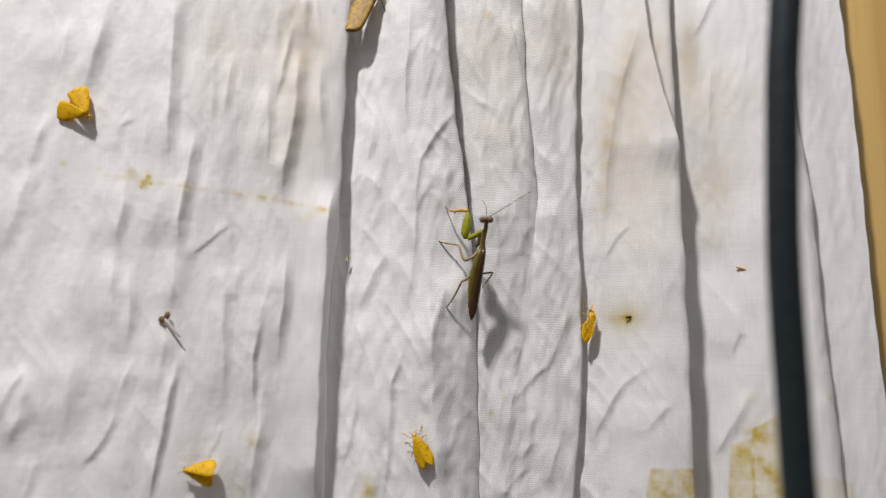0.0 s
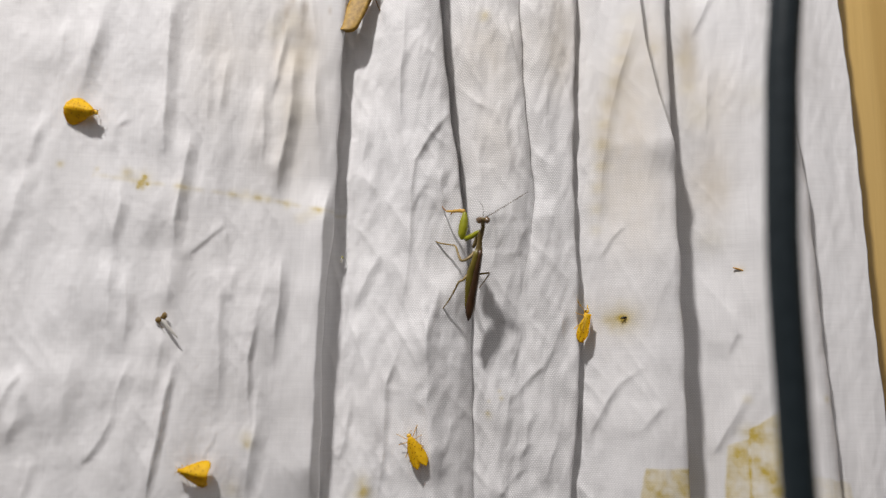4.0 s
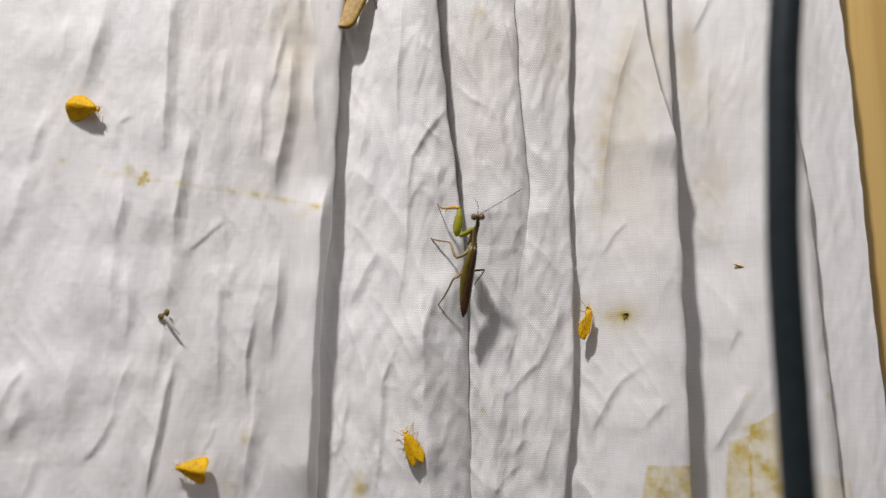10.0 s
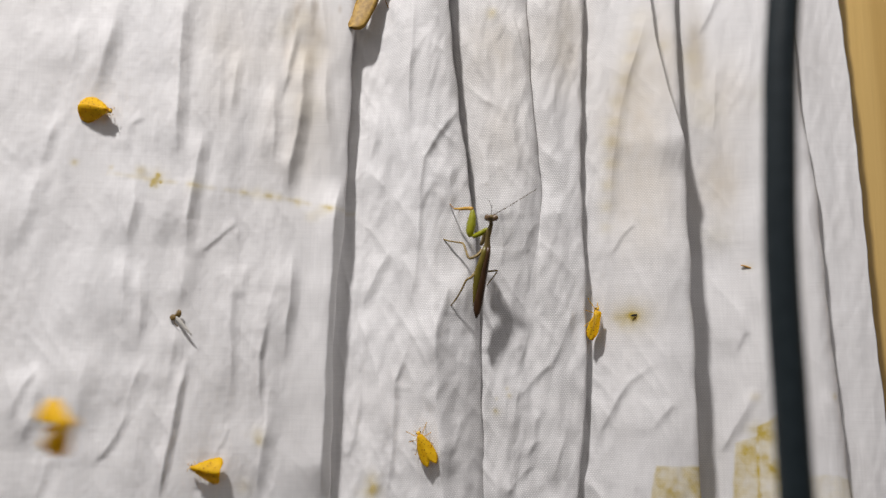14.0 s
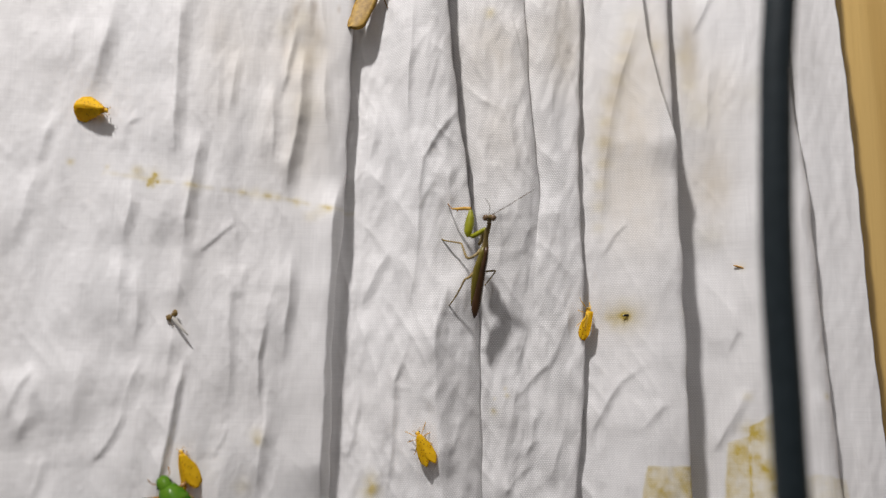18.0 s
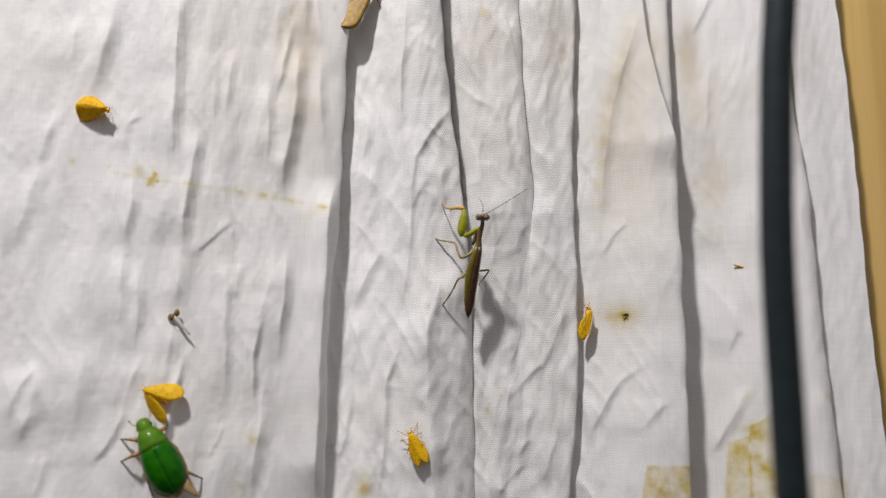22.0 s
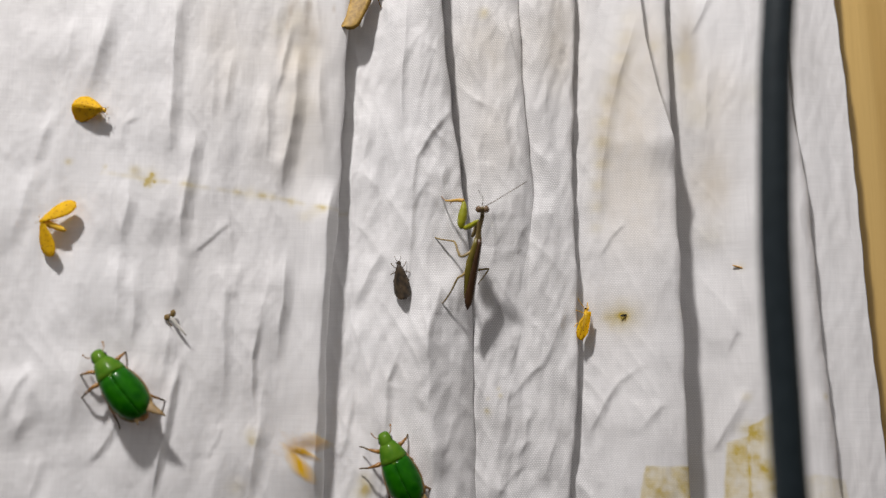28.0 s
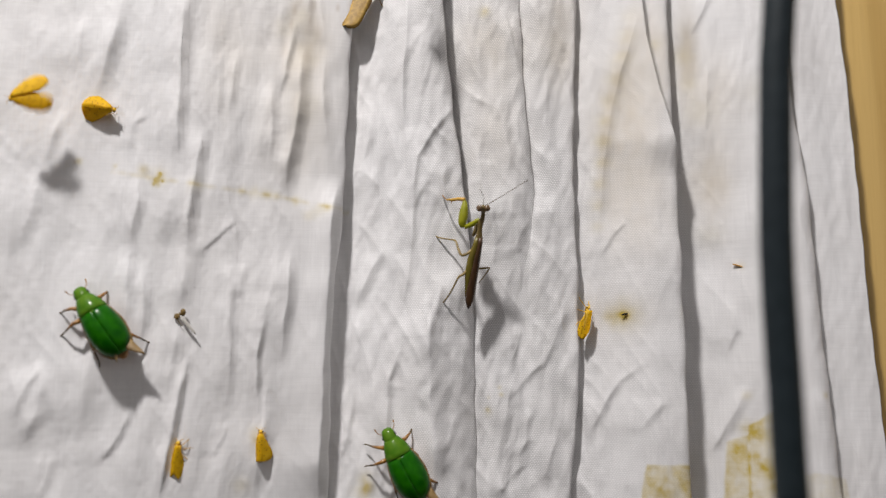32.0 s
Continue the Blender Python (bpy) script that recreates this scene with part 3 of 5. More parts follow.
spot(16.4, 86.9, 2, 0.45)
spot(-26.6, -84.9, 4, 0.4)
spot(-66.8, -80.3, 3.2, 0.35)
spot(84.6, -23.8, 3.2, 0.2)
spot(118.7, -17.8, 1.2, 0.5)
spot(-57.5, 76.8, 4.4, 0.22)
spot(-49.7, 67.2, 5, 0.18)
spot(95.2, 50.3, 6, 0.25)
spot(90, 71.9, 4, 0.3)
spot(115.2, 56.7, 6, 0.15)
spot(97.9, 4.3, 6, 0.2)
spot(107, -7, 1.6, 0.4)
spot(78.6, 74.1, 2.8, 0.3)
spot(91.5, 61, 4, 0.25)
spot(-49.2, 48.3, 6, 0.15)
spot(-52.9, 81.8, 4.4, 0.2)
spot(109.4, -73, 2, 0.5)
spot(111.2, -76.7, 2.2, 0.55)
spot(113.4, -79.3, 2.2, 0.55)
spot(115.3, -83, 2.4, 0.55)
spot(106.5, -63.7, 2.8, 0.6)
spot(109.8, -64.6, 3.2, 0.5)
spot(107, -52.5, 1.8, 0.5)
spot(103.5, -71.5, 3.2, 0.35)
spot(16.1, 86.3, 2.4, 0.3)
spot(20.6, -49.5, 0.8, 0.6)
spot(16.4, -57, 0.9, 0.55)
spot(16.9, -53, 0.7, 0.5)
spot(-124.7, 24.8, 1.3, 0.45)
spot(-102.9, 22.1, 2.2, 0.35)
spot(-47.7, 9.3, 2.2, 0.3)
spot(-41.4, 11.8, 2, 0.2)
for i, x in enumerate((70.4, 68.9, 67.0, 64.7, 62.5, 60.7, 59.4, 59.2, 58.0, 57.4, 56.8)):
    spot(x - 0.6, 84.0 - 7.7 * i, 3.9 - 0.12 * i, (0.2, 0.36, 0.44, 0.5, 0.5, 0.56, 0.7, 0.56, 0.46, 0.42, 0.3)[i])
PATCHES = [  # strength and outline of the old tape marks, millimetres
    (0.85, [(69.2, -74.4), (85.4, -74.4), (86.0, -89.5), (66.4, -89.5)]),
    (0.78, [(100.4, -68.6), (107.3, -65.8), (107.0, -89.5), (98.3, -89.5)]),
    (0.72, [(107.1, -62.6), (110.5, -60.5), (118.0, -55.7), (118.5, -89.5), (106.2, -89.5)]),
    (0.4, [(118.0, -79.0), (128.6, -77.8), (141.4, -81.0), (142.9, -89.5), (116.2, -89.5)]),
]
CREAM_DIM = [  # x, z, width, height in millimetres, strength of the cream yellowing and dimming
    (66, 42, 10, 26, 0.75), (78, 70, 9, 20, 0.6), (70, 12, 12, 16, 0.4), (92, 72, 4, 16, 0.9), (98, 24, 7, 13, 0.85), (101, 55, 9, 16, 0.4),
    (18, 74, 14, 16, 0.5), (44, 76, 8, 18, 0.7), (20, 40, 12, 20, 0.3), (-50, 72, 10, 18, 0.75), (-52, 40, 12, 22, 0.4), (-76, 66, 12, 24, 0.35), (64, -24, 9, 7, 0.35),
]
GRIME = [  # x, z, size in millimetres, strength
    (-54.4, 82.9, 1.6, 0.55), (-55.2, 78.1, 1.4, 0.5), (-52.1, 89.4, 1.6, 0.5), (-47.9, 86.1, 1.8, 0.55), (-49.0, 79.9, 1.6, 0.45), (-39.4, 86.2, 1.2, 0.5), (-49.6, 67.6, 2.6, 0.4), (-53.5, 86.3, 2.0, 0.3), (-57.3, 69.7, 1.6, 0.25), (-45.9, 75.6, 2.0, 0.2),
]


for i, x in enumerate((68.9, 67.0, 64.7, 62.5, 60.7, 59.4, 59.2, 58.0)):
    GRIME.append((x, 76.3 - 7.7 * i, 3.2, (0.2, 0.3, 0.36, 0.34, 0.32, 0.3, 0.24, 0.16)[i]))


def stain_field(x, z):
    s = np.zeros_like(x)
    wob = 1 + 0.5 * grain(x / 0.0022, z / 0.0022, 90)
    for sx, sz, size, strength in SPOTS:
        d2 = ((x - sx * 0.001) ** 2 + (z - 1.5 - sz * 0.001) ** 2) / (size * 0.001) ** 2
        s += 0.8 * strength * np.exp(-d2 * wob * 1.3)
    for strength, outline in PATCHES:
        inside = np.full_like(x, 1.0)
        n = len(outline)
        for i in range(n):
            (ax, az), (bx, bz) = outline[i], outline[(i + 1) % n]
            ex, ez = bx - ax, bz - az
            length = math.hypot(ex, ez)
            d = ((z - 1.5) * 1000 - az) * ex - (x * 1000 - ax) * ez
            inside = np.minimum(inside, np.clip(-d / length / 0.8 + 0.4 + 0.6 * grain(x / 0.004, z / 0.004, 91), 0, 1))
        s += strength * inside * (0.8 + 0.55 * grain(x / 0.006, z / 0.007, 92) + 0.25 * grain(x / 0.0018, z / 0.002, 93))
    thread = np.interp(x, [-0.1334, -0.0987, -0.072, -0.0582, -0.0398], [1.5245, 1.5197, 1.5172, 1.5156, 1.5123])
    s += 0.4 * np.exp(-((z - thread) / 0.0008) ** 2) * (x > -0.115) * (x < -0.033) * np.clip(0.6 + 1.6 * grain(x / 0.004, z * 0, 94), 0, 1)
    return np.clip(s, 0, 1)


def grime_field(x, z):
    """Brownish handling marks, longer than wide."""
    s = np.zeros_like(x)
    wob = 1 + 0.6 * grain(x / 0.003, z / 0.004, 98)
    for sx, sz, size, strength in GRIME:
        s += strength * np.exp(-(((x - sx * 0.001) / (size * 0.0006)) ** 2 + ((z - 1.5 - sz * 0.001) / (size * 0.0016)) ** 2) * wob)
    return np.clip(s, 0, 1)


def cream_dim_field(x, z):
    """Broad cream yellowing of the cotton; its colour also dims cloth the lamp overlights."""
    s = np.zeros_like(x)
    for sx, sz, wide, high, strength in CREAM_DIM:
        s += strength * np.exp(-((x - sx * 0.001) / (wide * 0.001)) ** 2 - ((z - 1.5 - sz * 0.001) / (high * 0.001)) ** 2)
    return np.clip(s * (1 + 0.5 * grain(x / 0.009, z / 0.016, 99) + 0.3 * grain(x / 0.003, z / 0.005, 100)), 0, 1)


def cloth_panel(sheet, cols, h, rows_z):
    zz = np.repeat(rows_z[:, None], cols.shape[1], 1)
    nr, nc = cols.shape
    co = np.stack([cols, -h, zz], -1).reshape(-1, 3)
    i = (np.arange(nr - 1)[:, None] * nc + np.arange(nc - 1)[None, :]).ravel()
    quads = np.stack([i, i + 1, i + nc + 1, i + nc], 1)
    me = bpy.data.meshes.new("cloth_panel")
    me.vertices.add(nr * nc)
    me.vertices.foreach_set("co", co.ravel())
    me.loops.add(quads.size)
    me.loops.foreach_set("vertex_index", quads.ravel())
    me.polygons.add(len(quads))
    me.polygons.foreach_set("loop_start", np.arange(0, quads.size, 4))
    me.update(calc_edges=True)
    me.polygons.foreach_set("use_smooth", np.ones(len(quads), dtype=bool))
    me.attributes.new("stain", "FLOAT", "POINT").data.foreach_set("value", stain_field(co[:, 0], co[:, 2]))
    me.attributes.new("grime", "FLOAT", "POINT").data.foreach_set("value", grime_field(co[:, 0], co[:, 2]))
    me.attributes.new("cream_dim", "FLOAT", "POINT").data.foreach_set("value", cream_dim_field(co[:, 0], co[:, 2]))
    wide_x = co[:, 0]
    open_weave = 0.12 + (0.44 * ease((wide_x + 0.036) / 0.02) + 0.44 * ease((wide_x + 0.018) / 0.02)) * (0.5 * ease((0.056 - wide_x) / 0.014) + 0.5 * ease((0.11 - wide_x) / 0.03))
    open_weave *= 0.8 + 0.5 * grain(wide_x / 0.011, co[:, 2] / 0.013, 97)
    me.attributes.new("coarse", "FLOAT", "POINT").data.foreach_set("value", open_weave)
    me.materials.append(COTTON)
    ob = new("cloth_panel", me)
    ob.parent = sheet
    return ob


def build_sheet():
    sheet = new("hanging_sheet")
    tagged(sheet, "crumpled white cotton sheet with yellow stains hanging in folds", "sheet")
    rows_z = np.concatenate([np.arange(0.86, 1.36, 0.02), np.arange(1.36, 1.388, 0.004), np.arange(1.388, 1.606, 0.0006), np.arange(1.606, 1.64, 0.004), np.arange(1.64, 2.06, 0.02)])
    panels = []
    for k in range(8):
        right = fold_x(k, rows_z) - (0.021 if k == 0 else 0)
        if k == 0:
            u = np.concatenate([np.linspace(-0.55, -0.14, 42)[:-1], np.linspace(-0.14, 0, 260)])
            cols = right[:, None] + u[None, :]
        else:
            left = fold_x(k - 1, rows_z) + (0.021 if k == 1 else 0)
            n = max(24, int((right - left).max() / 0.0005))
            cols = left[:, None] + (right - left)[:, None] * np.linspace(0, 1, n)[None, :]
            lead = np.array([0.009, 0.007, 0.005, 0.0035, 0.0024, 0.0016, 0.0008]) * (0.45 if k == 1 else 1)
            cols = np.concatenate([left[:, None] - lead[None, :], cols], 1)
        zz = np.repeat(rows_z[:, None], cols.shape[1], 1)
        h = panel_height(k, cols.ravel(), zz.ravel()).reshape(cols.shape)
        wide = (0.008, 0.006, 0.003, 0.003, 0.003, 0.003, 0.006, 0.001)[k]
        roll = np.clip((cols - right[:, None] + wide) / wide, 0, 1)
        h = h - np.minimum(0.0026 if k == 1 else 0.003 if k == 6 else 0.0016, 0.5 * fold_step(k, rows_z))[:, None] * (0.5 * roll ** 3 if k in (0, 3) else 1 - np.sqrt(1 - 0.98 * roll ** 2))
        # where a fold runs out, neighbouring panels meet flush, one tucked below the other
        if 0 < k < 7:
            flush = 1 - np.clip(fold_step(k, rows_z) / 0.0004, 0, 1)
            under = panel_height(k + 1, cols.ravel(), np.repeat(rows_z[:, None], cols.shape[1], 1).ravel()).reshape(cols.shape)
            h = h + flush[:, None] * (under - h) * ease((cols - right[:, None] + 0.011) / 0.009)
        if k == 1:
            h = h - 0.00009 - 0.00006 * ease((left[:, None] - cols - 0.0006) / 0.0008)
        elif k:
            flush = 1 - np.clip(fold_step(k - 1, rows_z) / 0.0004, 0, 1)
            h = h - flush[:, None] * 0.0018 * ease((left[:, None] - cols) / 0.005)
        drop = 0.0003 + 0 * rows_z if k == 0 else fold_step(k, rows_z) + 0.0008 if k < 7 else 0.0006 + 0 * rows_z
        extra_x, extra_h = [], []
        for c in range(1, 15):
            flat_end = 1 - np.clip(fold_step(k, rows_z) / 0.0004, 0, 1) if 0 < k < 7 else 0.0
            extra_x.append(right - 0.00007 * c * (0.3 + drop / 0.006) * (1 - flat_end) + 0.00008 * c * flat_end)
            extra_h.append(h[:, -1] - (drop * (1 - flat_end) + 0.0012 * flat_end) * c / 14)
        if k:
            cols = np.concatenate([cols, np.array(extra_x).T], 1)
            h = np.concatenate([h, np.array(extra_h).T], 1)
        panels.append(cloth_panel(sheet, cols, h, rows_z))
        if k == 0:
            # the loose side bends as it sways: narrow breadths between the first panel and the second
            for n in range(1, 22):
                left = fold_x(0, rows_z) - 0.023 + 0.002 * n
                cols = left[:, None] + np.concatenate([[-0.002, -0.0013, -0.0006], np.linspace(0, 0.002, 6)])[None, :]
                zz = np.repeat(rows_z[:, None], cols.shape[1], 1)
                x1, z1 = cols.ravel(), zz.ravel()
                h = np.where(x1 < fold_x(0, z1), panel_height(0, x1, z1), panel_height(1, x1, z1)).reshape(cols.shape)
                h = h - 0.000004 * n - 0.00006 * ease((left[:, None] - cols - 0.0002) / 0.0008)
                panels.append(cloth_panel(sheet, cols, h, rows_z))
    return sheet, panels


# ---- the cable ----
def build_cable():
    line = [(96, 0, 2390), (98, -40, 2300), (96, -96, 1980), (89, -106, 1740), (83, -109, 1616), (73.9, -110, 1538.7), (72.2, -110, 1523.5), (71.2, -110, 1508.7), (70.1, -110, 1489.5), (69.8, -110, 1477.8), (69.8, -110, 1466.3),
            (69.9, -110, 1455.2), (69.9, -110, 1444.2), (70.0, -110, 1435.4), (71, -110, 1390), (80, -112, 1000), (88, -114, 500), (94, -116, 60), (120, -128, 3.4), (300, -150, 3.4)]
    pts = smooth_line(line, 8)
    hose = new("power_cable")
    tagged(hose, "thick dark blue-grey rubber cable hanging before the sheet", "cable")
    part("sheath", tube(pts, 3.34, 20), CABLE, hose)
    part("strain_sleeve", tube([(96, -2, 2392), (96, 30, 2396)], 4.2, 16), CABLE, hose)
    return hose


# ---- insects: head along +y, back along +z ----
FOREWING = [(0.8, -0.3, 0.7), (-0.2, -0.45, 1.7), (-1.6, -0.5, 2.5), (-3.2, -0.5, 3.2), (-4.8, -0.5, 3.8), (-6.4, -0.5, 4.3), (-7.8, -0.45, 4.7), (-8.8, -0.2, 4.75), (-9.4, 0.5, 4.3), (-9.8, 1.4, 3.4)]
CLOSEDROUND = [(0.8, -0.3, 0.7), (-0.5, -0.4, 1.8), (-2.0, -0.6, 2.9), (-3.5, -0.8, 3.8), (-4.8, -0.9, 4.5), (-6.0, -0.9, 4.9), (-7.0, -0.8, 4.8), (-7.7, -0.5, 4.1), (-8.0, -0.2, 3.0)]
ROUNDWING = [(0.8, -0.3, 0.7), (-0.2, -0.4, 1.7), (-1.6, -0.4, 2.5), (-3.2, -0.6, 3.5), (-4.8, -0.6, 4.1), (-6.4, -0.5, 4.5), (-7.8, -0.3, 4.6), (-9.0, 0.3, 4.3), (-10.0, 1.1, 3.6), (-10.6, 1.9, 2.8)]


def small_leg(name, parent, pts, mat, r=0.16, label=""):
    return part(name, tube(smooth_line(pts, 3), r, 6), mat, parent, label)


def wing_pose(s, spread, roof):
    """A forewing on its hinge: spread opens it sideways, roof tilts it like a tent."""
    return pose(s * 0.0003, 0.0012, 0.0029 + 0.00015 * s, 3, s * roof, s * spread)


def moth(label, spread=6, roof=24, wing=None, fuzz=None, leg=None, outline=None, reach=0.55):
    """A small moth; spread opens its wings sideways, roof tilts them like a tent. Returns it and its two forewings."""
    wing, fuzz, leg = wing or YELLOW, fuzz or FUZZ, leg or OCHRE
    ob = tagged(new("moth"), label, "moth", "moths on the sheet")
    part("body", body_of([(2.2, 0.5, 0.5, 1.4), (1.6, 1.05, 0.95, 1.4), (0.4, 1.25, 1.1, 1.5), (-0.8, 1.1, 0.95, 1.4), (-3, 1.0, 0.8, 1.3), (-4.6, 0.8, 0.65, 1.2), (-5.8, 0.35, 0.35, 1.1)], 12), fuzz, ob)
    head = part("head", ball((0, 2.6, 1.5), 0.78, (1.05, 0.85, 0.9)), fuzz, ob)
    for s in (-1, 1):
        part("eye", ball((s * 0.66, 2.75, 1.55), 0.3), DARK_EYE, head)
        part("antenna", tube(smooth_line([(s * 0.3, 3.0, 1.8), (s * 0.8, 3.7, 1.9), (s * 1.5, 3.9, 1.6)], 3), [0.09] * 6 + [0.05], 5), leg, head)
        for y0, dx, dy in ((1.6, 1.5, 1.6), (0.8, 1.9, 0.3), (0.0, 1.6, -1.6)):
            small_leg("leg", ob, [(s * 0.6, y0, 1.0), (s * (0.7 + dx * 0.45 * reach), y0 + dy * 0.4 * reach, 1.5), (s * (0.6 + dx * reach), y0 + dy * reach, 0.1), (s * (0.6 + (dx + 0.5) * reach), y0 + dy * 1.3 * reach, 0.0)], leg, 0.13)
    wings = []
    for s in (-1, 1):
        m = wing_mesh(outline or FOREWING, 0.5, 0.08, 8, s)
        wings.append(part("forewing", m, wing, ob, "", wing_pose(s, spread, roof)))
    return ob, wings


CLOSEDWING = [(5.0, -0.9, 3.2), (2.0, -0.9, 5.4), (-1.0, -0.9, 6.4), (-5.0, -0.8, 6.6), (-7.5, -0.6, 6.6), (-9.5, -0.4, 6.5), (-11.4, 0.0, 6.3), (-12.6, 0.8, 6.1), (-13.2, 1.6, 5.9), (-13.6, 2.8, 5.6), (-13.8, 3.8, 5.3)]


def brown_moth():
    ob = tagged(new("moth"), "larger ochre-brown mottled moth with wings closed over its back", "moth", "moths on the sheet")
    part("body", body_of([(9, 0.8, 0.8, 2), (7.6, 1.9, 1.6, 2.2), (5.5, 2.2, 1.8, 2.3), (3, 1.9, 1.5, 2.1), (-2, 1.4, 1.2, 1.9), (-6, 0.5, 0.5, 1.5)], 12), BROWN_FUZZ, ob)
    head = part("head", ball((0, 9.6, 2.2), 1.3), BROWN_FUZZ, ob)
    for s in (-1, 1):
        part("eye", ball((s * 1.0, 9.9, 2.3), 0.55), DARK_EYE, head)
        part("antenna", tube(smooth_line([(s * 0.4, 10.4, 2.6), (s * 2.5, 12.5, 2.2), (s * 5, 13.5, 1.4)], 4), 0.12, 5), BROWN_FUZZ, head)
        m = wing_mesh([(y, a, b * (1 if s < 0 else 0.9)) for y, a, b in CLOSEDWING], 0.7, 0.1, 9, -1, 0.14)
        part("forewing", m, BROWN_WING, ob, "", pose(0.0004, 0, 0.0036 if s < 0 else 0.0026, -9, -8, 0 if s < 0 else 1))
        for y0, dx, dy in ((7.4, 3.2, 3.5), (5.8, 4.0, 0.4), (4.2, 3.4, -3.4)):
            small_leg("leg", ob, [(s * 1, y0, 1.6), (s * (1 + dx * 0.5), y0 + dy * 0.4, 2.2), (s * (1 + dx), y0 + dy, 0.0), (s * (2 + dx), y0 + dy * 1.3, -0.4)], BROWN_FUZZ, 0.2)
    return ob


DARKWING = [(y * 1.13, a, b * 1.08) for y, a, b in [(0.8, -0.3, 0.7), (-0.4, -0.35, 1.5), (-1.8, -0.4, 2.1), (-3.4, -0.4, 2.7), (-5.0, -0.4, 3.1), (-6.6, -0.4, 3.3), (-7.8, -0.4, 3.2), (-8.7, -0.35, 2.8), (-9.4, -0.2, 2.1), (-9.8, 0.0, 1.3)]]


def dark_moth():
    ob = tagged(new("moth"), "small narrow sooty-brown moth with folded wings", "moth", "moths on the sheet")
    part("body", body_of([(3.0, 0.4, 0.4, 1.2), (2.2, 1.0, 0.8, 1.2), (0.5, 1.2, 1.0, 1.3), (-3, 1.0, 0.8, 1.2), (-6, 0.5, 0.5, 1.0)], 12), SOOT_FUZZ, ob)
    head = part("head", ball((0, 3.3, 1.3), 0.8), SOOT_FUZZ, ob)
    wings = []
    for s in (-1, 1):
        part("eye", ball((s * 0.62, 3.5, 1.4), 0.3), DARK_EYE, head)
        part("antenna", tube(smooth_line([(s * 0.3, 3.8, 1.6), (s * 0.9, 5.0, 1.5), (s * 1.0, 5.8, 1.0)], 3), 0.07, 5), LEG_DARK, head)
        wings.append(part("forewing", wing_mesh(DARKWING, 0.5, 0.08, 7, s), SOOT_WING, ob))
        for y0, dx, dy in ((1.8, 1.9, 2.0), (0.8, 2.6, -0.6), (0.0, 2.0, -2.2)):
            small_leg("leg", ob, [(s * 0.6, y0, 0.9), (s * (0.7 + dx * 0.5), y0 + dy * 0.3, 1.3), (s * (0.6 + dx), y0 + dy, 0.0)], LEG_DARK, 0.13)
    for o in ob.children:
        if o in wings:
            continue
        o.matrix_basis = Matrix.Diagonal((1.08, 1.13, 1.08, 1)) @ o.matrix_basis
    return ob, wings


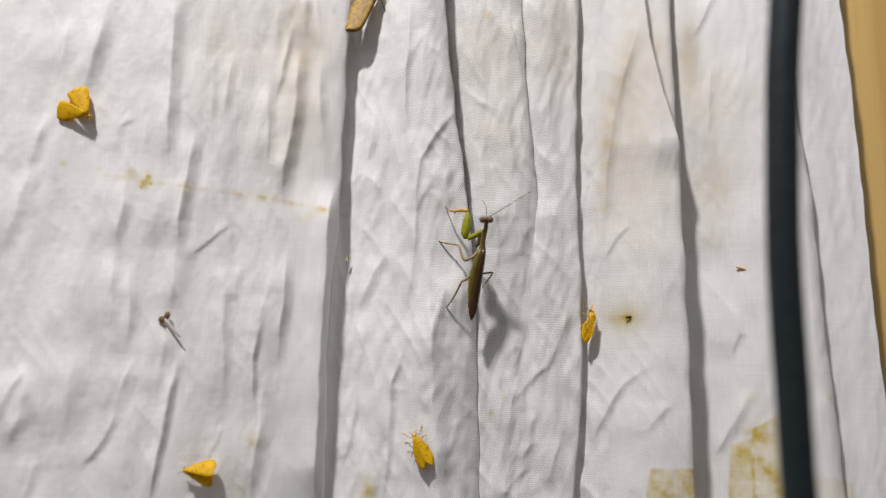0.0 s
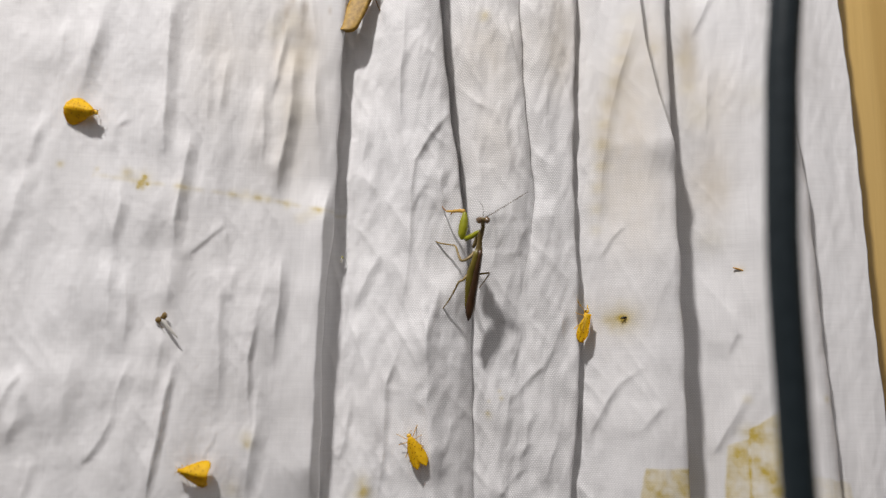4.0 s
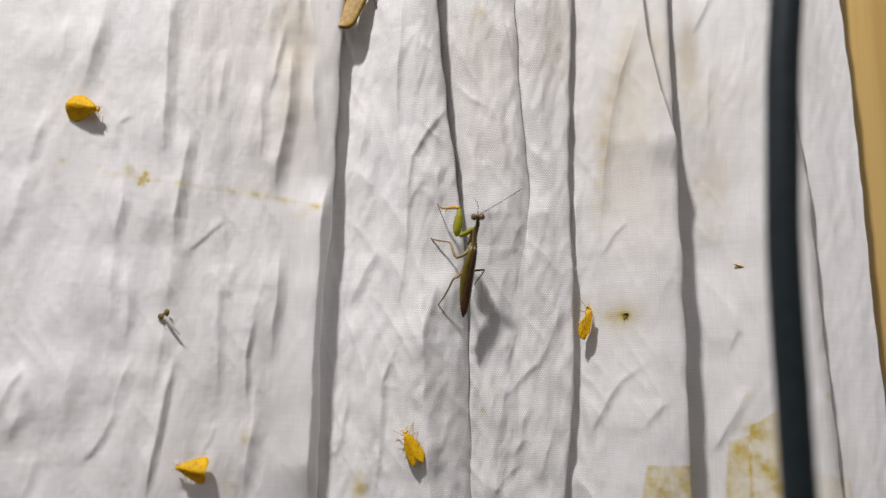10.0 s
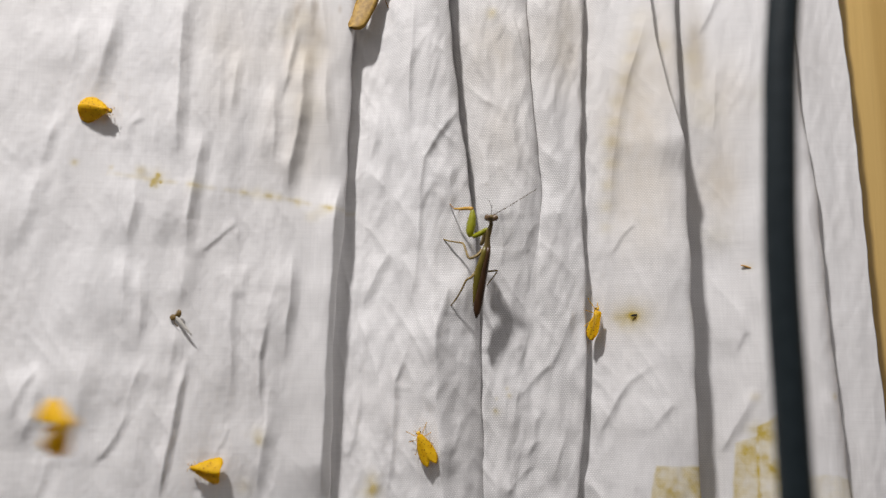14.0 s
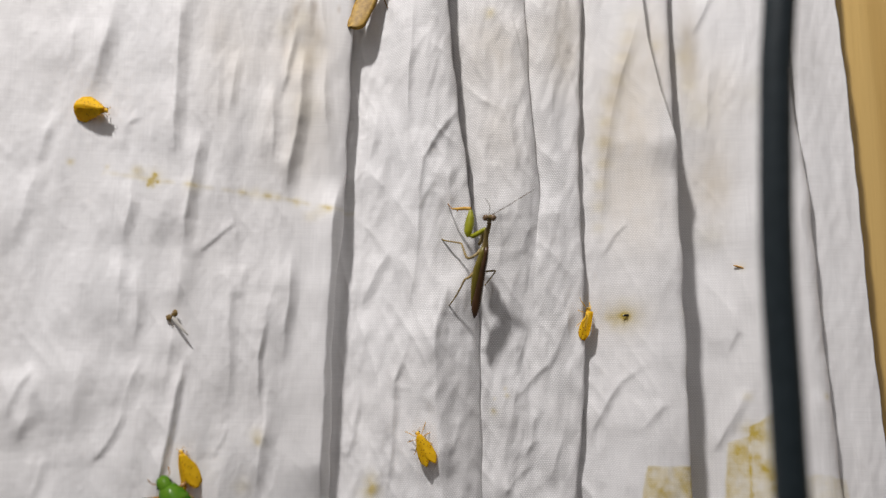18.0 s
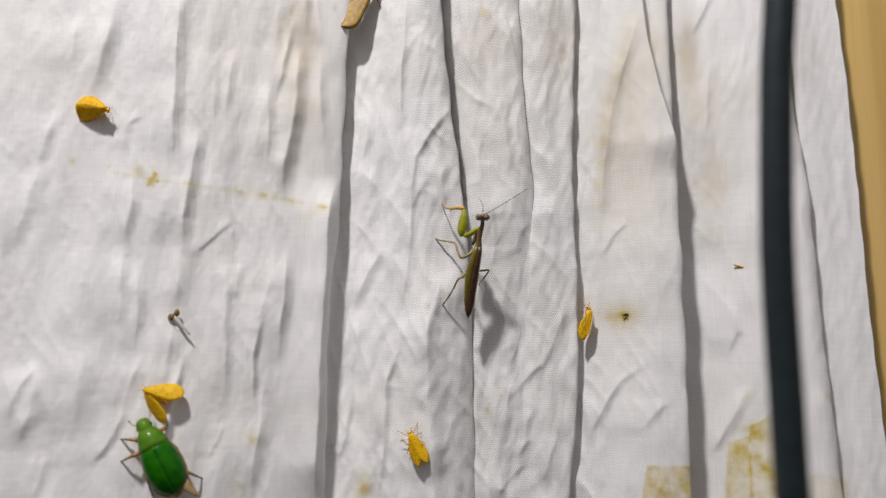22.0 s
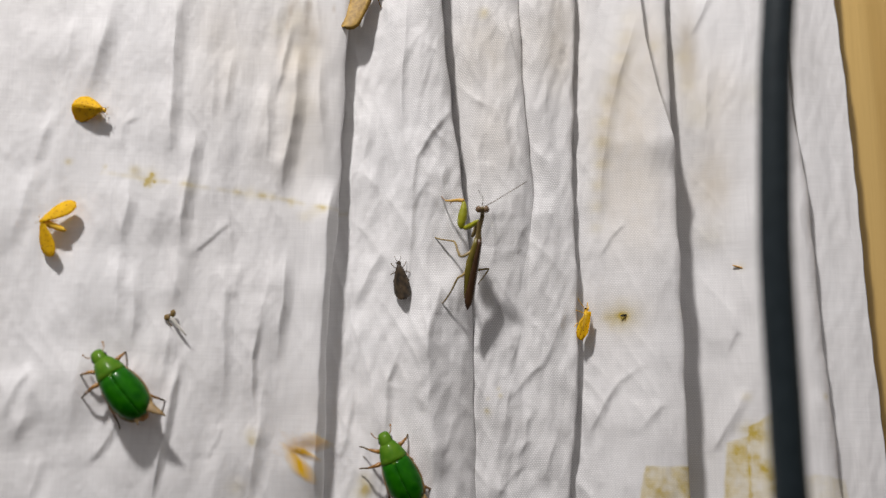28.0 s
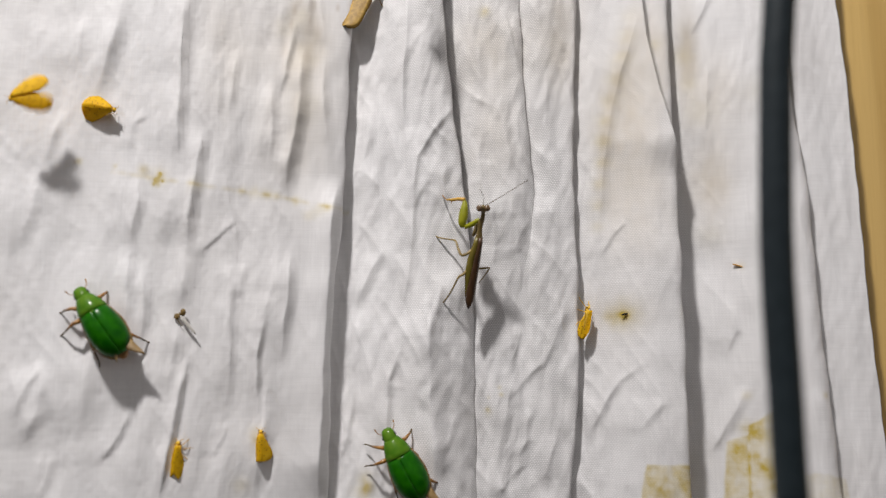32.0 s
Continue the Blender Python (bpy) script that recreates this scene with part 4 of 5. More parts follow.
def beetle():
    ob = tagged(new("beetle"), "glossy bright green leaf chafer with amber legs", "beetle", "green beetles on the sheet")
    part("abdomen", body_of([(8, 3.5, 2, 3.2), (4, 5.4, 2.6, 3.2), (-2, 6.0, 3.0, 3.2), (-8, 5.2, 2.6, 3.2), (-11.5, 3.0, 1.7, 3.0), (-13.3, 1.0, 0.8, 2.7)], 16, 1.0), AMBER, ob, "amber-brown underside and tail")
    head = part("head", body_of([(14.2, 0.9, 0.4, 3.6), (13.7, 1.9, 1.0, 3.7), (12.4, 2.45, 1.7, 3.9), (10.6, 2.6, 2.1, 4.0), (9.4, 2.5, 2.2, 4.0)], 16), GREEN_PALE, ob)
    for s in (-1, 1):
        part("eye", ball((s * 2.35, 11.4, 4.2), 0.62, (0.8, 1, 1)), DARK_EYE, head)
        part("antenna", tube(smooth_line([(s * 1.9, 12.6, 3.8), (s * 3.2, 13.6, 3.8), (s * 3.6, 14.6, 3.5), (s * 3.9, 15.6, 3.2)], 3), [0.15] * 6 + [0.17, 0.27, 0.28, 0.16], 6), AMBER, head)
    part("pronotum", body_of([(10.4, 2.7, 2.0, 4.0), (9.6, 3.3, 2.7, 4.0), (7.6, 4.3, 3.6, 4.0), (5.6, 5.0, 4.2, 4.0), (4.5, 5.2, 4.4, 4.0), (4.1, 5.0, 4.1, 4.0)], 20, 0.35), GREEN_PALE, ob)
    part("scutellum", ball((0, 3.3, 7.95), 1.0, (0.9, 1.2, 0.3)), GREEN_PALE, ob)
    for s in (-1, 1):
        rings = []
        for y, w, h in ((4.2, 4.9, 4.3), (3.4, 5.3, 4.7), (1, 5.9, 5.2), (-2, 6.3, 5.4), (-5, 6.3, 5.2), (-8, 5.6, 4.5), (-10, 4.5, 3.6), (-11.4, 2.9, 2.5), (-12.0, 1.6, 1.6)):
            ring = []
            for j in range(12):
                a = math.pi / 2 * j / 11
                ring.append(Vector((s * (0.02 + w * math.sin(a)), y, 3.6 + h * math.cos(a) ** 0.8 - 0.03 * (j == 0))) * 0.001)
            for j in range(11, -1, -1):
                a = math.pi / 2 * j / 11
                ring.append(Vector((s * (0.02 + (w - 0.35) * math.sin(a)), y, 3.5 + (h - 0.35) * math.cos(a) ** 0.8 - 0.03 * (j == 0))) * 0.001)
            rings.append(ring if s > 0 else ring[::-1])
        part("elytron", rings_mesh(rings), GREEN, ob)
        part("side_margin", tube(smooth_line([(s * 5.0, 4.0, 3.5), (s * 6.1, 0, 3.4), (s * 6.45, -4, 3.3), (s * 5.4, -9, 3.1), (s * 3.0, -12, 2.9)], 4), [0.25] + [0.42] * 15 + [0.2], 7), TAN, ob, "amber-tan side margin")
        part("hindwing_tip", wing_mesh([(-10.0, -0.2, 3.6), (-12.5, 0.2, 3.8), (-15.0, 1.4, 3.9), (-17.0, 2.8, 3.9), (-18.2, 3.6, 3.9)], 0.4, 0.06, 6, s), TAN, ob, "tan folded hindwing tip", pose(0, 0.001 if s > 0 else 0.0045, 0.0042, -6, s * 14, 6 if s > 0 else 4))
    legs = [[(-3.2, 8.2, 2.4), (-5.4, 9.6, 3.0), (-7.6, 10.8, 1.0), (-9.6, 12.0, -2.2), (-11.0, 12.6, -3.5)],
            [(-4.6, 4.8, 2.2), (-7.6, 5.0, 3.0), (-10.4, 5.2, 0.8), (-12.8, 5.6, -2.4), (-14.4, 5.8, -3.6)],
            [(-4.6, -1.6, 2.2), (-6.6, -3.4, 2.6), (-7.6, -6.4, 0.4), (-8.4, -8.6, -2.4), (-9.4, -10.0, -3.6)],
            [(3.2, 7.8, 2.4), (5.2, 8.2, 2.6), (7.0, 8.8, 0.8), (8.0, 9.6, -1.8), (8.8, 10.4, -3.2)],
            [(4.2, 2.8, 1.8), (5.2, 2.2, 1.0), (5.8, 1.0, -0.6), (6.0, -0.2, -2.4), (6.4, -0.8, -3.4)],
            [(4.6, -6.4, 2.2), (6.0, -8.2, 2.0), (7.4, -10.0, 0.2), (8.6, -11.8, -2.4), (9.6, -13.2, -3.6)]]
    for pts in legs:
        leg = part("leg", tube([pts[0], Vector(pts[0]).lerp(Vector(pts[1]), 0.5), pts[1], pts[2]], [0.65, 0.8, 0.6, 0.36], 8), AMBER, ob)
        part("tarsus", tube(smooth_line(pts[2:], 3), [0.38, 0.36, 0.27, 0.25, 0.28, 0.2, 0.12], 6), LEG_DARK, leg)
    for o in ob.children:
        o.matrix_basis = Matrix.Diagonal((0.89, 0.98, 0.98, 1)) @ o.matrix_basis
    return ob


def strip(stations, rise, thick):
    """A bowed leathery wing or body strip over stations (along, left edge, right edge, height), millimetres."""
    rings = []
    for y, a, b, z in stations:
        c, w = (a + b) / 2, max(0.08, (b - a) / 2)
        top = [Vector((c + w * math.cos(t), y, z + rise * math.sin(t) * min(1, w))) * 0.001 for t in [math.pi * q / 8 for q in range(9)]]
        rings.append(top + [v - Vector((0, 0, thick * 0.001)) for v in reversed(top)])
    return rings_mesh(rings)


def plump(stations, height):
    return body_of([(y, (b - a) / 2, min(height, 0.75 * (b - a) / 2), z, (a + b) / 2) for y, a, b, z in stations], 14, 1.0)


def limb(line, radii, sides=8, steps=3):
    pts = smooth_line(line, steps)
    n = len(pts) - 1
    return tube(pts, [float(np.interp(i / n, np.linspace(0, 1, len(radii)), radii)) for i in range(n + 1)], sides)


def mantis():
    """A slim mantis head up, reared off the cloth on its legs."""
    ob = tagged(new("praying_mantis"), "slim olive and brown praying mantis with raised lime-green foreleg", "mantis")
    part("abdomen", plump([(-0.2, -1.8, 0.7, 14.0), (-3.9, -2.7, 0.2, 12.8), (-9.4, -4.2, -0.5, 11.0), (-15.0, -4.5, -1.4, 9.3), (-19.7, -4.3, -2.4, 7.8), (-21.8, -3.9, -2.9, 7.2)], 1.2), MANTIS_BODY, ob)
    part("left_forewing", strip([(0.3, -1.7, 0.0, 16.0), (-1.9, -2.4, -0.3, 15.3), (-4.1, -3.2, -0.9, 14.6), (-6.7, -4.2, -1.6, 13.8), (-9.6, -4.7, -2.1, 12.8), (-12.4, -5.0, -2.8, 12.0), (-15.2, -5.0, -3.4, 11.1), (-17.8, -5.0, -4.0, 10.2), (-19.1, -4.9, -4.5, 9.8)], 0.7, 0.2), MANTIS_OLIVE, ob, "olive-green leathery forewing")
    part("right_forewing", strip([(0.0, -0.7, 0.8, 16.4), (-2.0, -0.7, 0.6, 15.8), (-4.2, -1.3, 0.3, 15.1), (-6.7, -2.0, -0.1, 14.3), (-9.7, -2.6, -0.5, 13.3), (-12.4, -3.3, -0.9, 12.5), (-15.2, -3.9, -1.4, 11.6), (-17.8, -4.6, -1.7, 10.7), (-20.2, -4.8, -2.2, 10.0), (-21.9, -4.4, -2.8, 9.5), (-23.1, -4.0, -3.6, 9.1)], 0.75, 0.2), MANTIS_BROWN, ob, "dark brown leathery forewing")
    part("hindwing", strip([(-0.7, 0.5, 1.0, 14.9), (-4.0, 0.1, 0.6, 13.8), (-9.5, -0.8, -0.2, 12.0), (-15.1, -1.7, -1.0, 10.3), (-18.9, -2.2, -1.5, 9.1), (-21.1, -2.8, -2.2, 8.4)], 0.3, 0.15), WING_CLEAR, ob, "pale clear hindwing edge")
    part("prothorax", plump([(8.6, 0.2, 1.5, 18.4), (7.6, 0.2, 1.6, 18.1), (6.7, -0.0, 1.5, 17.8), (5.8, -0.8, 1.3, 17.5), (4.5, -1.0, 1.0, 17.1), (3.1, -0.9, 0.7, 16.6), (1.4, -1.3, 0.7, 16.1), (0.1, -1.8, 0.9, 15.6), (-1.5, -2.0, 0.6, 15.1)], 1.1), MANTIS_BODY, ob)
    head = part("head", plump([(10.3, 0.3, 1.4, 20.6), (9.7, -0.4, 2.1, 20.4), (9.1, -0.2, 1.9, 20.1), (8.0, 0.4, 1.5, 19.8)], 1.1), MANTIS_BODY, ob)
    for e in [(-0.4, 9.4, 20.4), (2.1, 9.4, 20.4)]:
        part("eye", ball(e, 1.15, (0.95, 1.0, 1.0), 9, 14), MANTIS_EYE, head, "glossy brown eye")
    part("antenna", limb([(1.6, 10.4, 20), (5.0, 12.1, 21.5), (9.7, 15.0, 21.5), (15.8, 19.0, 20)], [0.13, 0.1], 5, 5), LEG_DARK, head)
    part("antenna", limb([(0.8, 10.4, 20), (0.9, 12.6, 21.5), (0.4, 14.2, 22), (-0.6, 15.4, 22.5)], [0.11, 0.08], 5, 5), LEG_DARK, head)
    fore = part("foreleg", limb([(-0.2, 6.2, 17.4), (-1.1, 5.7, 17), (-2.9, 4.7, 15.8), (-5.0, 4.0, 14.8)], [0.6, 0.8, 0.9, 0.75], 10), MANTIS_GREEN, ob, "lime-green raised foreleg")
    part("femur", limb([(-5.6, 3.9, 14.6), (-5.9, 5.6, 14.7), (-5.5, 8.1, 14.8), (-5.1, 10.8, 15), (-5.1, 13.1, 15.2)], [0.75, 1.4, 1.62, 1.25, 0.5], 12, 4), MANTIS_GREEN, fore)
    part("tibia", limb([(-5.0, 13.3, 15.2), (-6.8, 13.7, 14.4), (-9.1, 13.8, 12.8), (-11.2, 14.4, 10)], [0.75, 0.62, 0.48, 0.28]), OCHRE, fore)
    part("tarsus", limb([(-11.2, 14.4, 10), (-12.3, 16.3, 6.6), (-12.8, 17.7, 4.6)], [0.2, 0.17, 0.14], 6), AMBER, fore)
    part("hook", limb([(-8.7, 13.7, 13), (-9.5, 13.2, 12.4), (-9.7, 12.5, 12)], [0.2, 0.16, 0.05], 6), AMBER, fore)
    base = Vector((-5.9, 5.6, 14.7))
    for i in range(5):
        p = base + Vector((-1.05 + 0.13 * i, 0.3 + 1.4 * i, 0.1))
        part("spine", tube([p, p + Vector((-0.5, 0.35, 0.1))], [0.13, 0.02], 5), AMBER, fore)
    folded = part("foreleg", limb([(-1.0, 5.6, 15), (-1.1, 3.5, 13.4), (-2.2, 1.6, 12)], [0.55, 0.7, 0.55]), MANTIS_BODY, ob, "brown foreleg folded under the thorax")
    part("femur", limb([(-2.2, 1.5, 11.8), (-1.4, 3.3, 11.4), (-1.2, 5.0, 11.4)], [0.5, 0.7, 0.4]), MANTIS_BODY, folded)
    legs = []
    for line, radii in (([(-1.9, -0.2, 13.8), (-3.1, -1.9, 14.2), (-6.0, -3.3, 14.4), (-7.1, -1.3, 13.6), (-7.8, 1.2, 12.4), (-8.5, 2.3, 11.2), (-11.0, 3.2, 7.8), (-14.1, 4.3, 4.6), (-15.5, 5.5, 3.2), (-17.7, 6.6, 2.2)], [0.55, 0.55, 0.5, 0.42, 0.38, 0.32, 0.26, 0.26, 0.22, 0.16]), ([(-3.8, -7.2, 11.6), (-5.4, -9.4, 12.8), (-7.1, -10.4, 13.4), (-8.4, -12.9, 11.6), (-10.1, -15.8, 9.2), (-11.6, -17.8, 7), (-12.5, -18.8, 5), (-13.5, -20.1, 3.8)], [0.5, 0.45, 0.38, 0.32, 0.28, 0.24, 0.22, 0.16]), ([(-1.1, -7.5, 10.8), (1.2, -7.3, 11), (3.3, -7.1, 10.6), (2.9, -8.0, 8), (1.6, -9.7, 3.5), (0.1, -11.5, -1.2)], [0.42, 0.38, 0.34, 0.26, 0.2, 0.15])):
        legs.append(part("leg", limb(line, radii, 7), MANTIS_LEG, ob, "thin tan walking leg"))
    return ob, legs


def dried_fly():
    ob = tagged(new("dead_fly"), "tiny dried brown fly with a trailing leg", "fly")
    part("body", joined(ball((-1.1, -0.1, 0.9), 1.25, (0.9, 0.9, 0.9)), ball((0.9, 1.3, 1.0), 1.15, (0.85, 1.15, 0.9)), ball((0.1, 0.8, 0.8), 0.6)), HUSK, ob)
    part("wing", strip([(0.4, -0.5, 0.9, 0.9), (-1.2, 0.4, 2.0, 0.8), (-3.2, 2.0, 3.6, 0.6), (-5.0, 3.9, 5.0, 0.4), (-6.2, 5.3, 5.8, 0.3)], 0.3, 0.08), WING_CLEAR, ob, "pale folded wing")
    part("leg", tube(smooth_line([(-1.0, -0.4, 0.7), (-0.4, -2.0, 0.9), (0.6, -3.2, 0.1)], 3), 0.12, 5), HUSK, ob)
    for o in ob.children:
        o.matrix_basis = Matrix.Diagonal((0.95, 0.95, 0.5, 1)) @ o.matrix_basis
    return ob


def gnat():
    ob = tagged(new("gnat"), "tiny dark squashed gnat in a yellow stain", "gnat")
    part("body", body_of([(1.5, 0.2, 0.2, 0.3), (0.9, 0.5, 0.45, 0.35), (0, 0.55, 0.5, 0.35), (-1.0, 0.4, 0.35, 0.3), (-1.6, 0.15, 0.15, 0.25)], 10), DARK_EYE, ob)
    part("wing", wing_mesh([(0.3, 0.2, 0.4), (0.2, 0.3, 1.0), (-0.3, 0.5, 1.3)], 0.2, 0.05, 5, 1), HUSK, ob, "", pose(0.0003, 0, 0.0006, 0, -15, 30))
    part("leg", tube([(0.2, -0.4, 0.3), (0.9, -1.1, 0.4), (1.5, -1.3, 0.0)], 0.09, 5), LEG_DARK, ob)
    for o in ob.children:
        o.matrix_basis = Matrix.Diagonal((0.75, 0.75, 0.75, 1)) @ o.matrix_basis
    return ob


def straw_bit(name, label, pts, r, mat):
    ob = tagged(new(name), label, "debris")
    part("stalk", tube(smooth_line(pts, 3), r, 6), mat, ob)
    return ob


# ---- build ----
build_setting()
sheet, panels = build_sheet()
hose = build_cable()

moth_a, wings_a = moth("small golden-yellow moth with spotted wings held like a tent", 3, 28, outline=[(y * 1.1, a - 0.3, b * 1.12) for y, a, b in CLOSEDROUND], reach=0.3)
moth_b, wings_b = moth("small golden-yellow moth with wings held like a tent", 14, 32, outline=[(y * 1.0, a, b * 1.15) for y, a, b in CLOSEDROUND])
moth_c, wings_c = moth("small golden-yellow moth with closed wings", 2, 28, outline=CLOSEDROUND)
moth_d, wings_d = moth("small golden-yellow moth with finely spotted flat wings", 0, 20, outline=[(y * 0.92, a, b * 0.78) for y, a, b in ROUNDWING], reach=1.6)
moth_e, wings_e = moth("small golden-yellow moth clinging sideways to a fold", -3, 62, fuzz=FUZZ, leg=FUZZ, outline=[(y * 0.9, a, b * 0.8) for y, a, b in ROUNDWING], reach=2.0)
moth_m, wings_m = moth("small golden-yellow moth opening its wings", 4, 40, outline=[(y * 1.02, a, b * 1.18) for y, a, b in ROUNDWING])
moth_f = brown_moth()
moth_k, wings_k = dark_moth()
beetle_one = beetle()
beetle_two = copy_thing(beetle_one, pose(0, 0, 0))
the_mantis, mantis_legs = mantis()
fly = dried_fly()
speck = gnat()
twig = straw_bit("straw", "short dry orange-brown straw stuck to the sheet", [(-2.2, 0.9, 0.1), (0, 0.2, 0.35), (2.5, -0.7, 0.2)], [0.22, 0.34, 0.36, 0.38, 0.36, 0.3, 0.2], STRAW)
fleck = tagged(new("midge"), "tiny yellow-green midge perched at the fold", "midge")
part("body", body_of([(1.0, 0.12, 0.12, 2.6), (0.6, 0.42, 0.4, 2.6), (0, 0.5, 0.45, 2.5), (-0.8, 0.3, 0.3, 2.3), (-1.3, 0.1, 0.1, 2.2)], 10), MOSSY, fleck)
for side in (-1, 1):
    part("wing", wing_mesh([(0.4, 0.0, 0.2), (-0.3, 0.0, 0.5), (-1.2, 0.0, 0.55), (-1.8, 0.1, 0.3)], 0.1, 0.04, 4, side), WING_CLEAR, fleck, "", pose(0, 0, 0.003, 0, side * 25, 8 * side))
    part("leg", tube([(0.3 * side, 0.3, 2.4), (0.8 * side, 0.4, 2.6), (0.9 * side, 0.3, 0.0)], 0.05, 4), MOSSY, fleck)


# ---- what moves ----
SWAY = [  # sideways sway of each panel at SWAY_TIMES, tenths of a millimetre
    [0, -2, -8, -12, -12, -7, -17, 0, -27, -13, 9, 37, 37, 23, 30, 44, 33, 0, -2, 8, 19, 22, 31, 32, 30, 39, 44, -29, -3, 26, 36, 24, 30, 36, 34, 32, 37, 41, 41, 48, 69, 84, 87, 96, 88, 79, 49, 33, 34, 37, 58, 62, 59, 51, 51, 60],
    [0, -3, -14, -20, -18, -11, -9, -7, -31, -25, -3, 13, 9, 4, 4, 8, -2, -20, -15, -3, 6, 12, 19, 29, 28, 25, 26, -29, -18, 12, 30, 27, 26, 21, 15, 1, 12, 11, 14, 29, 39, 50, 47, 70, 72, 64, 8, 15, 14, 30, 33, 26, 26, 17, 21, 26],
    [0, -2, -15, -15, -15, -6, 2, -5, -25, -25, -19, -3, -8, -5, -14, -17, -27, -28, -15, -9, -2, 2, 5, 17, 23, 18, 16, -13, -21, -1, 24, 36, 33, 14, -4, -16, -10, -14, -3, 5, 9, 18, 20, 41, 55, 58, -17, 4, 12, 29, 14, 2, -6, -8, 1, 5],
    [0, 0, -8, -7, -10, -4, 2, -1, -19, -20, -20, 0, -8, -2, -11, -18, -24, -26, -12, -4, -1, 4, 5, 17, 24, 21, 17, -11, -13, -1, 23, 37, 31, 12, -5, -12, -10, -11, 0, 5, 12, 20, 23, 36, 51, 60, -10, 3, 12, 22, 12, 1, -6, -9, -3, 3],
    [0, 0, -8, -7, -10, -4, 2, -1, -19, -20, -20, 0, -8, -2, -11, -18, -24, -26, -12, -4, -1, 4, 5, 17, 24, 21, 17, -11, -13, -1, 23, 37, 31, 12, -5, -12, -10, -11, 0, 5, 12, 20, 23, 36, 51, 60, -10, 3, 12, 22, 12, 1, -6, -9, -3, 3],
    [0, 0, 4, 0, 0, -7, -4, -8, -15, -8, -8, -3, -2, 1, 1, -6, -5, -8, -3, 5, 5, 10, 11, 8, 18, 24, 23, -5, -1, -1, 5, 9, 15, 9, 1, -3, -1, 2, 3, 5, 6, 16, 20, 20, 23, 29, -1, 1, 11, 13, 10, -1, -6, -11, -8, 2],
    [0, 3, 4, 3, 0, -1, -4, -4, -9, -8, -2, -3, -2, 5, 4, -3, -5, -5, 0, 2, 8, 10, 11, 11, 8, 24, 23, 2, 2, 5, 8, 9, 12, 12, 4, -3, 2, 5, 7, 5, 9, 13, 17, 20, 23, 20, 2, 8, 9, 16, 7, -1, -3, -5, -5, 5],
    [0, 0, 0, 0, 0, 0, 0, 0, 0, 0, 0, 0, 0, 0, 0, 0, 0, 0, 0, 0, 0, 0, 0, 0, 0, 0, 0, 0, 0, 0, 0, 0, 0, 0, 0, 0, 0, 0, 0, 0, 0, 0, 0, 0, 0, 0, 0, 0, 0, 0, 0, 0, 0, 0, 0, 0],
]
MOTH_B = [  # seconds, x, z (millimetres about the middle), height off the cloth, heading
    (0, -157.1, 21.3, 0, 20), (4, -155.2, 23.2, 0, 20), (5, -141.4, 34.7, 0, 10), (5.5, -139.0, 50.5, 0, -20), (5.8, -139.4, 51.3, 0, -24), (6.1, -141.3, 52.9, 0, -38), 
    (6.5, -142.7, 52.8, 0, -52), (7, -145.2, 52.6, 0, -72), (7.5, -147.6, 53.5, 0, -80), (8, -149.7, 50.6, 0, -60), (8.5, -150.8, 47.9, 0, -70), (9, -152.6, 43.8, 0, -90), 
    (9.5, -156.9, 41.1, 0, -110), (12, -157.1, -15.7, 0, -170), (13.2, -160.5, -59.2, 10, -235), (13.8, -123.4, -54.8, 40, -270), (13.9, -105.6, -54.3, 50, -275), (14, -91.8, -54.3, 55, -285), 
    (14.1, -73.2, -49.3, 60, -300), (14.2, -66.4, -42.4, 60, -320), (14.3, -54.6, -26.4, 60, -325), (14.4, -47.8, -11.8, 60, -330), (14.5, -38.5, 1.4, 60, -335), (14.7, -24.9, 36.6, 60, -335), 
    (14.9, -14.4, 82.5, 60, -330), (15.1, -11.7, 151.7, 20, -330), (15.4, -12.8, 189.4, 0, -330), (26.3, -73.7, 176.1, 0, -390), (26.7, -74.4, 139.9, 20, -390), (27.2, -95.5, 90.7, 20, -440), 
    (27.4, -109.8, 45.3, 15, -500), (27.5, -113.7, 21.7, 12, -545), (27.6, -126.8, 12.5, 15, -600), (27.7, -145.1, 8.5, 15, -620), (28, -171.6, 7.2, 0, -620), (32, -172.1, 8.7, 0, -620),
]
MOTH_C2 = [  # seconds, x, z (millimetres about the middle), height off the cloth, heading
    (15, -75.0, -74.6, 0, -80), (15.3, -74.8, -60.7, 8, -110), (15.6, -80.9, -76.5, 12, -160), (15.9, -89.4, -101.7, 6, -200), (24, -60.7, -109.9, 0, -270), (27.5, -54.0, -101.5, 0, -330), 
    (28.3, -54.2, -88.5, 0, -355), (28.6, -55.1, -85.6, 0, -355), (29, -55.4, -80.6, 0, -355), (29.5, -56.1, -78.0, 0, -357), (30, -57.6, -75.2, 0, -358), (30.5, -56.4, -73.0, 0, -358), 
    (31, -58.0, -70.2, 0, -360), (31.3, -57.6, -67.3, 0, -375), (31.5, -57.0, -66.2, 0, -385), (31.7, -57.4, -65.8, 0, -370), (32, -58.2, -65.8, 0, -362),
]
